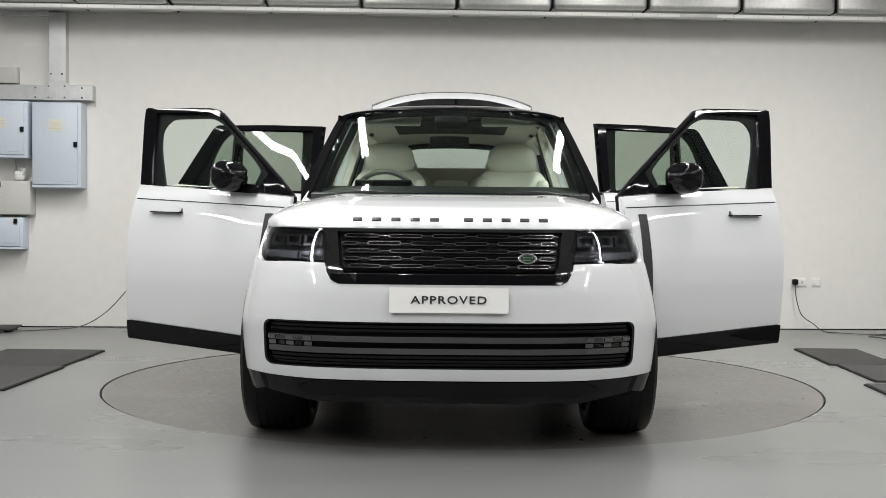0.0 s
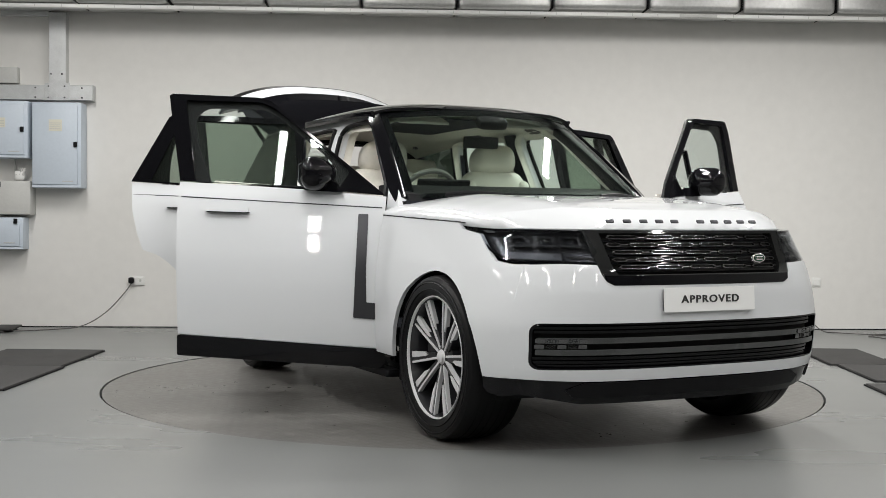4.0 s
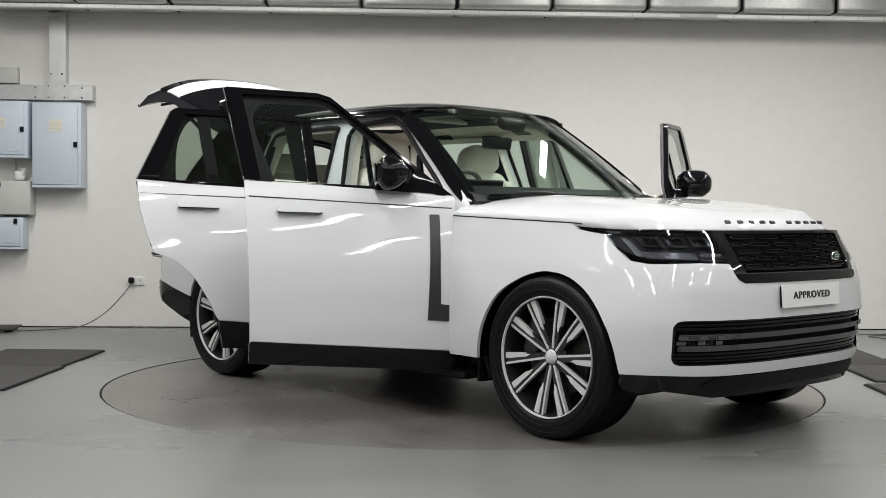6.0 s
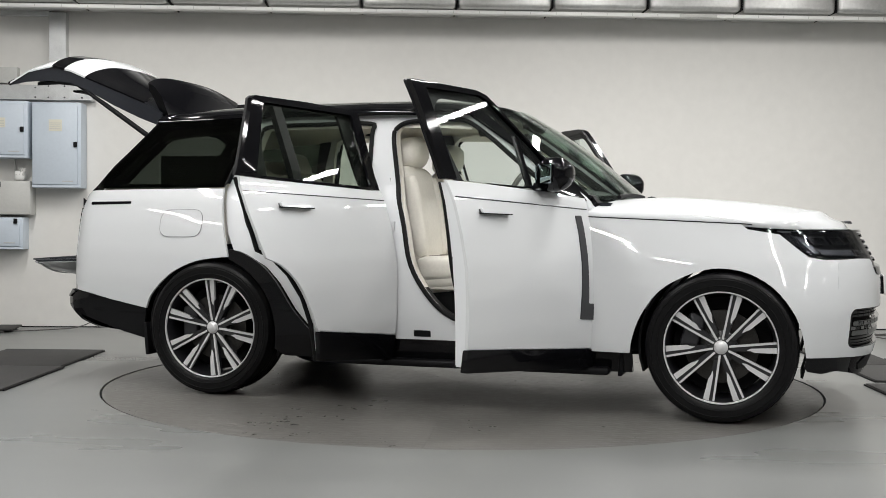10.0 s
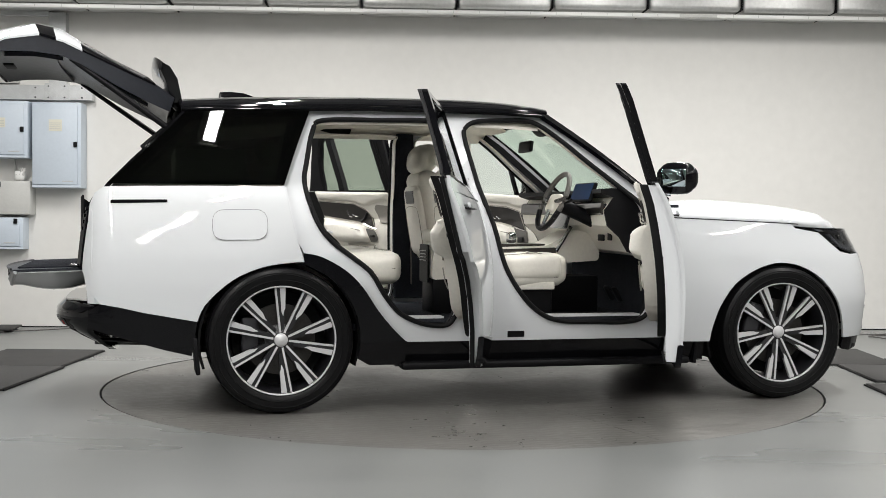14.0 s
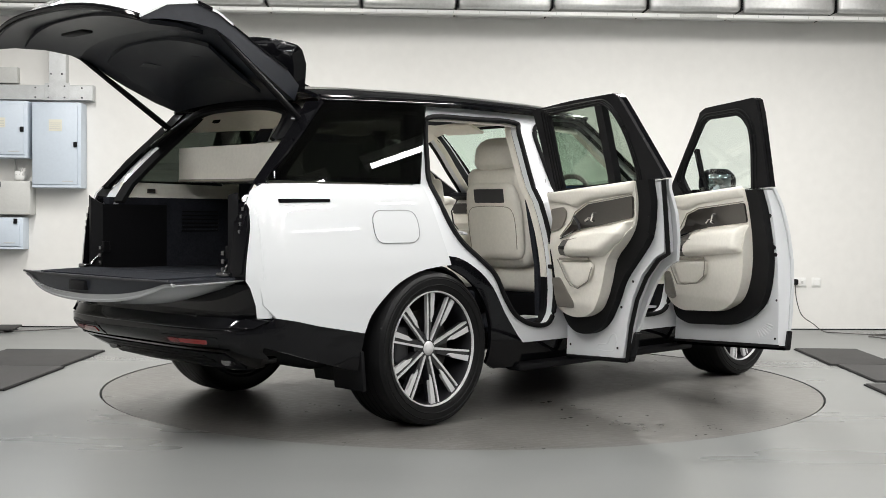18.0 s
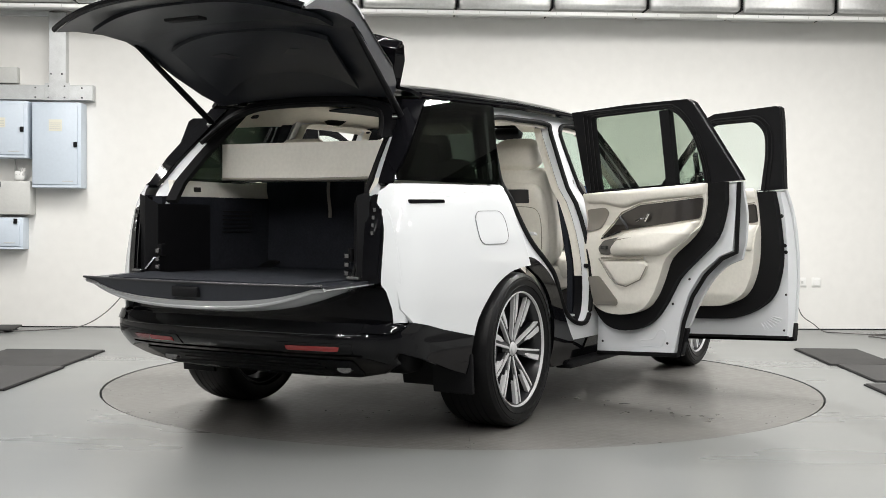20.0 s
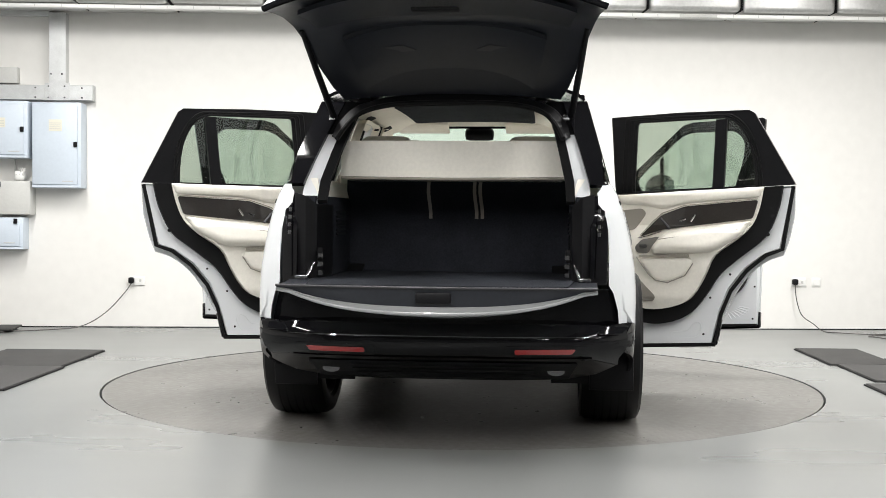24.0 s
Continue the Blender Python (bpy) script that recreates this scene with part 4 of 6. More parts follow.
def front_door(s):
    H = (1.0, .93)
    fn, ci = hung(s, H), card(s, H)
    belt = [(-.105, 1.257), (.25, 1.240), (.62, 1.218), (.88, 1.197), (1.008, 1.186)]
    lower = [(-.092, .450), (-.100, .80), (-.106, 1.05)] + belt + [(1.000, 1.09), (.992, 1.03), (1.0, .78), (1.004, .372)]
    d = pressed(part("front_door", skin(lower, fn, .018, step=.055), WHITE, car, "open front door, white outside and cream inside"), half_width, s, H[0])
    # thin dark bar drawn as the shade along the belt crease
    part("belt_crease_shade", tube([fn(x, 1.178 - (x + .1) * .048, .0) for x in np.linspace(-.09, .985, 14)], .0035, 6), GREY_TRIM, d)
    part("lower_trim", skin(rounded([(-.098, .335), (1.004, .262), (1.004, .368), (-.096, .446)], .012), fn, .03, step=.1, d0=-.006), BLACK, d)
    strip = [(.858, 1.092), (.912, 1.092), (.902, .80), (.905, .622), (.975, .616), (.976, .530), (.835, .540)]
    part("side_vent_trim", skin(rounded(strip, .006, 3), fn, .010, step=.08, d0=-.006), GREY_TRIM, d, "dark vertical vent trim")
    handle(s, fn, .045, .275, 1.112, d)
    # window frame, glass and bars
    outer = [(-.105, 1.262)] + [(-.19, 1.735), (-.175, 1.745), (.30, 1.728), (.37, 1.708), (1.004, 1.192)] + [(.88, 1.203), (.62, 1.224), (.25, 1.246)]
    inner = rounded([(.050, 1.250), (-.035, 1.47), (-.060, 1.60), (.0, 1.672), (.32, 1.668), (.40, 1.635), (.67, 1.415), (.75, 1.335), (.71, 1.228)], [.01, .05, .05, .05, .03, .03, .02, .02, .01], 4)
    hole = rounded([(-.020, 1.256), (-.098, 1.708), (.31, 1.702), (.385, 1.672), (.70, 1.425), (.81, 1.325), (.75, 1.226)], .015, 3)
    part("window_frame", skin(outer, fn, .030, [hole], step=.09), BLACK, d)
    part("window_frame", skin(outer, fn, .018, [inset(inner, .97)], step=.12, d0=.032), SATIN, d, "satin black inner frame")
    g = part("window", skin(inset(hole, 1.015), pane(s, H), .005, step=.09, d0=.012), GLASS, d, "clear door glass")
    pressed(g, lambda x, z: glass_width(max(x, -.45), z), s, H[0], .08)
    g.visible_shadow = False
    part("window_divider", skin([(.555, 1.236), (.580, 1.235), (.560, 1.49), (.540, 1.505)], fn, .03, step=.1, d0=.004), BLACK, d)
    for k, r in ((1.05, .008), (1.13, .007)):
        part("frame_ridge", tube([fn(u, max(v, 1.23), .050) for u, v in inset(inner, k)], r, 6, True), RUBBER, d)
    # white inner shell, seal band and cream card
    shell = [(-.082, .36), (-.088, .80), (-.090, 1.05), (-.088, 1.245), (.25, 1.230), (.62, 1.208), (.98, 1.18), (.985, .295)]
    part("inner_shell", skin(shell, lambda u, v, q: fn(u, v, .016) if q < .03 else ci(u, v, q), .040, step=.1, d0=.022), WHITE_IN, d)
    band = rounded([(-.060, 1.25), (-.070, .82), (.0, .60), (.14, .505), (.32, .445), (.78, .415), (.92, .45), (.975, .58), (.975, 1.19)], [.01, .1, .1, .08, .08, .05, .05, .05, .01], 5)
    part("inner_seal", skin(band, ci, .044, step=.1, d0=.060), RUBBER, d)
    trim = rounded([(.055, 1.258), (.068, .95), (.100, .75), (.175, .60), (.36, .525), (.80, .500), (.91, .54), (.94, .68), (.94, 1.205)], [.01, .1, .1, .08, .08, .06, .05, .05, .01], 5)
    part("door_card", skin(trim, ci, .014, step=.06, d0=.104), CREAM, d, "cream leather door card")
    roll = [(.055, 1.268), (.30, 1.252), (.62, 1.232), (.94, 1.212), (.94, 1.165), (.74, 1.130), (.66, 1.135), (.54, 1.165), (.30, 1.186), (.06, 1.205)]
    part("card_top", skin(rounded(roll, .02, 3), ci, .026, step=.03, d0=.112, puff=.03), CREAM, d, "", 70)
    wood = [(.065, 1.172), (.067, 1.060), (.46, 1.028), (.62, 1.000), (.76, .962), (.67, 1.102), (.535, 1.138)]
    part("wood_insert", skin(rounded(wood, .018, 3), ci, .012, step=.08, d0=.119), WOOD, d, "dark wood insert")
    part("wood_outline", tube([ci(x, z, .132) for x, z in ((.76, .970), (.67, 1.110), (.535, 1.145), (.065, 1.179))], .0035, 6), PIPE, d)
    arm = rounded([(.068, 1.046), (.45, 1.014), (.57, .984), (.665, .905), (.655, .838), (.090, .884)], [.012, .04, .05, .05, .03, .02], 5)
    part("armrest", skin(arm, ci, .060, step=.018, d0=.116, puff=.045), CREAM, d, "", 70)
    part("armrest_seam", tube([ci(x, z, .172) for x, z in ((.61, .945), (.45, .962), (.28, .978))], .003, 6), PIPE, d)
    part("grip_recess", skin(rounded([(.77, .955), (.625, .985), (.675, .905), (.665, .845), (.745, .842), (.79, .88)], .015, 3), ci, .004, step=.1, d0=.121), WHEEL_GRIP, d)
    part("window_switch", boxed((-.028, -.012, -.018), (.028, .012, .018), .004, 2, Matrix.Translation(ci(.715, .895, .130))), INK, d)
    part("wood_trim_edge", tube([ci(.775, .958, .126), ci(.70, .975, .130), ci(.62, .992, .134)], .0045, 6), BRIGHT, d)
    part("door_pull", tube([ci(.395, 1.055, .130), ci(.39, 1.06, .152), ci(.365, 1.105, .152), ci(.362, 1.11, .130)], .007, 8), BRIGHT, d)
    part("door_lever", tube([ci(.455, 1.052, .130), ci(.45, 1.055, .148), ci(.425, 1.072, .148), ci(.42, 1.075, .130)], .006, 8), BRIGHT, d)
    pocket = rounded([(.835, .812), (.44, .828), (.452, .738), (.54, .690), (.755, .668)], .03, 4)
    part("door_pocket", skin(pocket, ci, .012, step=.022, d0=.124, puff=.035), CREAM, d, "", 70)
    part("pocket_mouth", tube([ci(x, z, .143) for x, z in ((.845, .815), (.80, .73), (.758, .668), (.66, .672), (.54, .686), (.46, .732), (.438, .825))], .0035, 6), SPEAKER, d)
    part("pocket_shadow", skin(rounded([(.45, .846), (.83, .832), (.83, .816), (.45, .830)], .005, 3), ci, .006, step=.1, d0=.139), PIPE, d)
    part("speaker_grille", skin(rounded([(.865, .745), (.932, .738), (.930, .60), (.865, .566), (.805, .590)], .02, 4), ci, .008, step=.08, d0=.119), SPEAKER, d)
    part("lower_seal_strip", skin([(-.088, .352), (.99, .285), (.99, .301), (-.088, .368)], ci, .014, step=.2, d0=.058), RUBBER, d)
    # pressed ribs, drain holes and bolts in the white shell below the seal
    for k in range(7):
        a = radians(196 + 9 * k)
        q = [(.16 + r * math.cos(a), .50 + r * .55 * math.sin(a)) for r in (.13, .17, .21)]
        part("pressed_rib", tube([ci(x, z, .061) for x, z in q], [.004, .006, .004], 6), WHITE_IN, d)
    for x, z in ((-.060, .40), (-.072, .62), (-.078, 1.10)):
        part("drain_hole", disc(ci(x, z, .064), .007, .004, "y", 10), PIT, d)
    for x, z in ((-.07, 1.10), (-.075, .92), (-.078, .88)):
        part("latch_bolt", disc(ci(x, z, .06), .012, .006, "y", 12), RUBBER, d)
    part("door_check_arm", boxed((-.02, -.10, -.012), (.02, .10, .012), .004, 1, Matrix.Translation((-.03, -s * .06, .80))), SATIN, d)
    # wing mirror
    mz = 1.305
    base = Vector((.625 - H[0], s * (.958 - H[1]), mz))
    turn = Matrix.Translation(base) @ Matrix.Rotation(radians(18) * s, 4, "Z")

    def shape(p):
        k = 1 - .22 * max(0, p.x / .08)
        return (p.x * (.80 if p.x < 0 else 1.35), p.y * k, p.z * k + .01 * p.y * s)
    m = part("wing_mirror", cushion((0, 0, 0), (.142, .215, .160), .058, turn, 8, .01, shape), BLACK, d, "gloss black mirror housing")
    part("mirror_glass", boxed((-.004, -.066, -.048), (.004, .074, .050), .003, 2, turn @ Matrix.Translation((-.0655, 0, 0))), MIRROR, m)
    part("mirror_foot", skin(rounded([(.56, 1.218), (.78, 1.205), (.74, 1.262), (.60, 1.262)], .015, 3), fn, .05, step=.1, d0=-.045), BLACK, m)
    part("mirror_lamp", skin(rounded([(-.11, -.012), (.10, -.008), (.10, .006), (-.11, .004)], .004), lambda u, v, dd: turn @ Vector((.073 - dd, u * .8, v - .005)), .01, step=.1), LENS, m)
    if s < 0:
        place_door(d, s, H, 65.5, (.2, .5, 0), (-.008, .009, -.004))
    else:
        place_door(d, s, H, 64.7, (-1.3, 1.8, 0), (.003, .029, .010))


def rear_door(s):
    H = (-.15, .93)
    fn, ci = hung(s, H), card(s, H)
    arch = spline([(-.80, .470), (-.820, .50), (-.86, .585), (-.95, .725), (-1.06, .820), (-1.165, .862)], 4)
    lower = [(-.165, .408), (-.160, .80), (-.165, 1.222), (-.60, 1.243), (-1.0, 1.262), (-1.245, 1.276), (-1.235, 1.10), (-1.20, .955)] + arch[::-1]
    d = pressed(part("rear_door", skin(lower, fn, .018, step=.055), WHITE, car, "open rear door, white outside and cream inside"), half_width, s, H[0])
    # the crease's shade again, as a thin dark bar
    part("belt_crease_shade", tube([fn(x, 1.170 - (x + .165) * .030, .0) for x in np.linspace(-.17, -1.235, 14)], .0035, 6), GREY_TRIM, d)
    part("lower_trim", skin(rounded([(-.165, .268), (-.775, .306), (-.802, .466), (-.165, .403)], .012), fn, .03, step=.1, d0=-.006), BLACK, d)
    handle(s, fn, -1.03, -.795, 1.136, d)
    outer = [(-.165, 1.228), (-.180, 1.690), (-.60, 1.708), (-1.00, 1.712), (-1.03, 1.695), (-1.248, 1.282), (-1.0, 1.268), (-.60, 1.249)]
    inner = rounded([(-.280, 1.225), (-.335, 1.655), (-.870, 1.672), (-.945, 1.622), (-.998, 1.52), (-1.020, 1.39), (-1.022, 1.265)], [.01, .02, .06, .05, .05, .05, .01], 4)
    hole = rounded([(-.225, 1.244), (-.245, 1.662), (-.955, 1.678), (-1.13, 1.285)], .02, 3)
    part("window_frame", skin(outer, fn, .030, [hole], step=.09), BLACK, d)
    part("window_frame", skin(outer, fn, .018, [inset(inner, .99)], step=.12, d0=.032), SATIN, d, "satin black inner frame")
    g = part("window", skin(inset(hole, 1.015), pane(s, H), .005, step=.09, d0=.012), TINT, d, "green-tinted door glass")
    pressed(g, lambda x, z: glass_width(max(x, -.45), z), s, H[0], .08)
    g.visible_shadow = False
    part("window_divider", skin([(-.765, 1.255), (-.832, 1.257), (-.872, 1.665), (-.808, 1.663)], fn, .040, step=.1, d0=.016), SATIN, d)
    for k, r in ((1.03, .007), (1.09, .006), (1.15, .006)):
        part("frame_ridge", tube([fn(min(-.19, u), max(min(v, 1.69), 1.24), .050) for u, v in inset(inner, k)], r, 6, True), RUBBER, d)
    shell = [(-.18, .290), (-.745, .325), (-.79, .52), (-.845, .66), (-.94, .785), (-1.06, .875), (-1.15, .91), (-1.225, 1.262), (-.60, 1.235), (-.175, 1.21)]
    part("inner_shell", skin(shell, lambda u, v, q: fn(u, v, .016) if q < .03 else ci(u, v, q), .040, step=.1, d0=.022), WHITE_IN, d)
    band = [(-.175, 1.225), (-1.185, 1.274), (-1.15, 1.13), (-1.075, .975), (-.945, .865), (-.808, .748), (-.718, .612), (-.630, .508), (-.52, .448), (-.38, .428), (-.26, .462), (-.175, .56)]
    part("inner_seal", skin(spline(band[1:], 3) + band[:1], ci, .044, step=.1, d0=.060), RUBBER, d)
    trim = [(-1.078, 1.268), (-1.050, 1.153), (-1.005, 1.048), (-.920, .962), (-.785, .862), (-.728, .748), (-.672, .645), (-.600, .572), (-.462, .528), (-.315, .530), (-.225, .580), (-.186, .70)]
    part("door_card", skin(spline(trim, 3) + [(-.186, 1.215)], ci, .014, step=.06, d0=.104), CREAM, d, "cream leather door card")
    part("card_top", skin(rounded([(-.186, 1.222), (-1.082, 1.270), (-1.052, 1.205), (-.62, 1.176), (-.47, 1.132), (-.36, 1.16), (-.19, 1.165)], [.01, .01, .02, .08, .05, .05, .01], 4), ci, .026, step=.03, d0=.112, puff=.03), CREAM, d, "", 70)
    wood = [(-1.045, 1.193), (-1.008, 1.082), (-.644, 1.036), (-.466, 1.012), (-.335, .968), (-.405, 1.050), (-.468, 1.104), (-.608, 1.154)]
    part("wood_insert", skin(rounded(wood, .018, 3), ci, .012, step=.08, d0=.119), WOOD, d, "dark wood insert")
    arm = rounded([(-.405, .905), (-.468, .985), (-.556, 1.006), (-1.004, 1.072), (-.94, .975), (-.77, .878), (-.414, .860)], [.04, .05, .04, .015, .04, .05, .03], 5)
    part("armrest", skin(arm, ci, .060, step=.018, d0=.116, puff=.045), CREAM, d, "", 70)
    part("armrest_seam", tube([ci(x, z, .172) for x, z in ((-.46, .955), (-.60, .975), (-.80, 1.0), (-.93, 1.018))], .003, 6), PIPE, d)
    part("grip_recess", skin(rounded([(-.345, .952), (-.455, .972), (-.405, .905), (-.385, .868), (-.315, .870), (-.300, .905)], .015, 3), ci, .004, step=.1, d0=.121), WHEEL_GRIP, d)
    part("door_pull", tube([ci(-.645, 1.062, .128), ci(-.648, 1.066, .150), ci(-.672, 1.105, .150), ci(-.674, 1.109, .128)], .007, 8), BRIGHT, d)
    part("door_lever", tube([ci(-.575, 1.062, .130), ci(-.58, 1.065, .148), ci(-.615, 1.078, .148), ci(-.62, 1.080, .130)], .006, 8), BRIGHT, d)
    part("window_switch", boxed((-.022, -.012, -.010), (.022, .012, .010), .004, 2, Matrix.Translation(ci(-.355, .912, .130))), INK, d)
    part("wood_trim_edge", tube([ci(-.325, .962, .126), ci(-.40, .982, .130), ci(-.47, 1.004, .134)], .0045, 6), BRIGHT, d)
    part("wood_trim_edge", tube([ci(-.452, 1.088, .134), ci(-.485, 1.05, .136), ci(-.515, 1.018, .134)], .008, 6), GREY_TRIM, d)
    part("wood_outline", tube([ci(x, z, .132) for x, z in ((-.335, .975), (-.405, 1.058), (-.468, 1.112), (-.608, 1.160), (-1.045, 1.199))], .0035, 6), PIPE, d)
    pocket = rounded([(-.310, .838), (-.640, .848), (-.664, .822), (-.612, .741), (-.505, .697), (-.415, .704)], .03, 4)
    part("door_pocket", skin(pocket, ci, .012, step=.022, d0=.124, puff=.035), CREAM, d, "", 70)
    part("pocket_mouth", tube([ci(x, z, .143) for x, z in ((-.315, .846), (-.385, .745), (-.43, .705), (-.505, .692), (-.612, .736), (-.662, .812))], .0035, 6), SPEAKER, d)
    part("pocket_shadow", skin(rounded([(-.33, .856), (-.64, .866), (-.64, .850), (-.33, .842)], .005, 3), ci, .006, step=.1, d0=.139), PIPE, d)
    part("speaker_grille", skin(rounded([(-.205, 1.128), (-.345, 1.142), (-.370, 1.112), (-.296, 1.012), (-.205, 1.0)], .018, 4), ci, .006, step=.1, d0=.121), SPEAKER, d)
    part("speaker_grille", skin(rounded([(-.205, .736), (-.290, .744), (-.425, .605), (-.415, .576), (-.245, .572)], .018, 4), ci, .006, step=.1, d0=.121), SPEAKER, d)
    edge = [(-.17, .276), (-.765, .312), (-.80, .50), (-.86, .645), (-.955, .770), (-1.07, .865), (-1.165, .90), (-1.235, 1.27)]
    part("edge_seal", tube([ci(x, z, .045) for x, z in edge], .012, 8), RUBBER, d)
    recess = rounded([(-.50, .345), (-.66, .352), (-.69, .42), (-.67, .455), (-.63, .44), (-.60, .39), (-.50, .378)], .02, 3)
    part("pressed_recess", tube([ci(x, z, .061) for x, z in recess], .0035, 6, True), WHITE_IN, d)
    for x, z in ((-.70, .375), (-.74, .60), (-.86, .745), (-.22, .35)):
        part("drain_hole", disc(ci(x, z, .064), .007, .004, "y", 10), PIT, d)
    for x, z in ((-1.12, 1.10), (-1.09, .99)):
        part("latch_bolt", disc(ci(x, z, .10), .012, .006, "y", 12), RUBBER, d)
    part("door_check_arm", boxed((-.02, -.09, -.012), (.02, .09, .012), .004, 1, Matrix.Translation((-.05, -s * .07, .80))), SATIN, d)
    if s < 0:
        place_door(d, s, H, 70.9, (-.2, -.2, 0), (0, .007, -.004))
    else:
        place_door(d, s, H, 64.7, (-2.8, 1.3, 0), (-.018, .042, .021))


both(front_door)
both(rear_door)
# ---------------------------------------------------------------- rear end
def rear_corner(s):
    # tail lamp column, trim beside it and the black pillar above
    def face(u, v, d):
        return (end_x(u, max(.80, min(v, 1.12)), False) + d + .05 * max(0, v - 1.10) / .09, u, v)
    lamp = rounded([(s * .668, .775), (s * .742, .775), (s * .748, 1.0), (s * .742, 1.12), (s * .715, 1.175), (s * .668, 1.175)], .015, 3)
    t = part("tail_lamp", skin(lamp, face, .05, step=.05, d0=.004), BLACK, car, "slim dark vertical tail lamp")
    part("lamp_lens", skin(rounded([(s * .690, .80), (s * .735, .80), (s * .74, 1.0), (s * .732, 1.11), (s * .70, 1.14)], .012, 3), face, .008, step=.1, d0=-.004), BLACK, t)
    for k in range(4):
        z = 1.00 + .035 * k
        part("lamp_segment", boxed((-.003, -.008, -.010), (.003, .008, .010), .002, 1, Matrix.Translation(face(s * .705, z, -.003))), CHROME, t)
    edge = [(s * (half_width(-2.285, min(z, 1.17)) + .004), z) for z in (.60, .70, .80, .90, 1.0, 1.08, 1.14)]
    w14 = half_width(-2.285, 1.14)
    edge += [(s * (w14 - .010), 1.166), (s * (w14 - .030), 1.178)]
    part("quarter_return", skin(edge + [(s * .742, 1.178), (s * .735, 1.165), (s * .750, 1.10), (s * .752, 1.0), (s * .752, .77), (s * .772, .74), (s * .795, .66), (s * .80, .60)], face, .02, step=.04), WHITE, car)
    inner = [[(-2.335, s * .672, z), (-2.345, s * .63, z), (-2.30, s * .585, z), (-1.9, s * .585, z)] for z in np.linspace(.77, 1.18, 6)]
    inner = [[(x, y, .77 + (z - .77) * k) for (x, y, z), k in zip(r, (1, .97, .88, .88))] for r in inner]
    part("aperture_trim", solid_sheet(inner, [[(x + .01, y + s * .012, z) for x, y, z in r] for r in inner]), SATIN, car)
    # D-pillar: black edge, white flange, seal
    line = [(-2.200, 1.245), (-2.07, 1.38), (-1.945, 1.50), (-1.83, 1.615), (-1.80, 1.65)]

    def black_in(z):
        return float(np.interp(z, [1.22, 1.47, 1.65], [.668, .603, .54]))

    def white_in(z):
        return float(np.interp(z, [1.22, 1.47, 1.65], [.600, .552, .50]))

    def strip(outer, inner_, dx0, dx1, name, m, pts):
        r1 = [[(x + dx0, s * outer(x, z), z), (x + dx1, s * inner_(x, z), z)] for x, z in pts]
        r2 = [[(p[0] + .018, p[1], p[2] - .014) for p in r] for r in r1]
        return part(name, solid_sheet(r1, r2), m, car)
    strip(lambda x, z: (glass_width(x, z) if z > 1.24 else half_width(x, z)) - .002, lambda x, z: black_in(z), -.006, -.012, "rear_pillar", BLACK, [(-2.212, 1.228)] + line)
    strip(lambda x, z: black_in(z), lambda x, z: white_in(z), .0, .03, "tailgate_flange", WHITE_IN, [(-2.265, 1.12), (-2.21, 1.20), (-2.10, 1.335), (-1.96, 1.475)])
    strip(lambda x, z: black_in(z), lambda x, z: white_in(z), .0, .03, "hinge_cover", SATIN, [(-1.96, 1.475), (-1.86, 1.58), (-1.80, 1.65)])
    strip(lambda x, z: white_in(z), lambda x, z: white_in(z) - .04, .03, .06, "pillar_seal", RUBBER, [(-2.26, 1.15)] + line)
    part("load_latch", boxed((-.02, -.012, -.03), (.02, .012, .03), .004, 1, Matrix.Translation((-2.29, s * .57, .90))), SATIN, car)
    for z in (.815, .855, .895):
        part("boot_switch", boxed((-.006, -.012, -.012), (.006, .012, .012), .003, 1, Matrix.Translation((-2.325, s * .565, z))), CHROME, car)
    part("gas_strut", tube([(-1.885, s * .582, 1.560), (-2.14, s * .612, 1.737), (-2.40, s * .642, 1.915)], [.017, .016, .011], 10), SATIN, car)


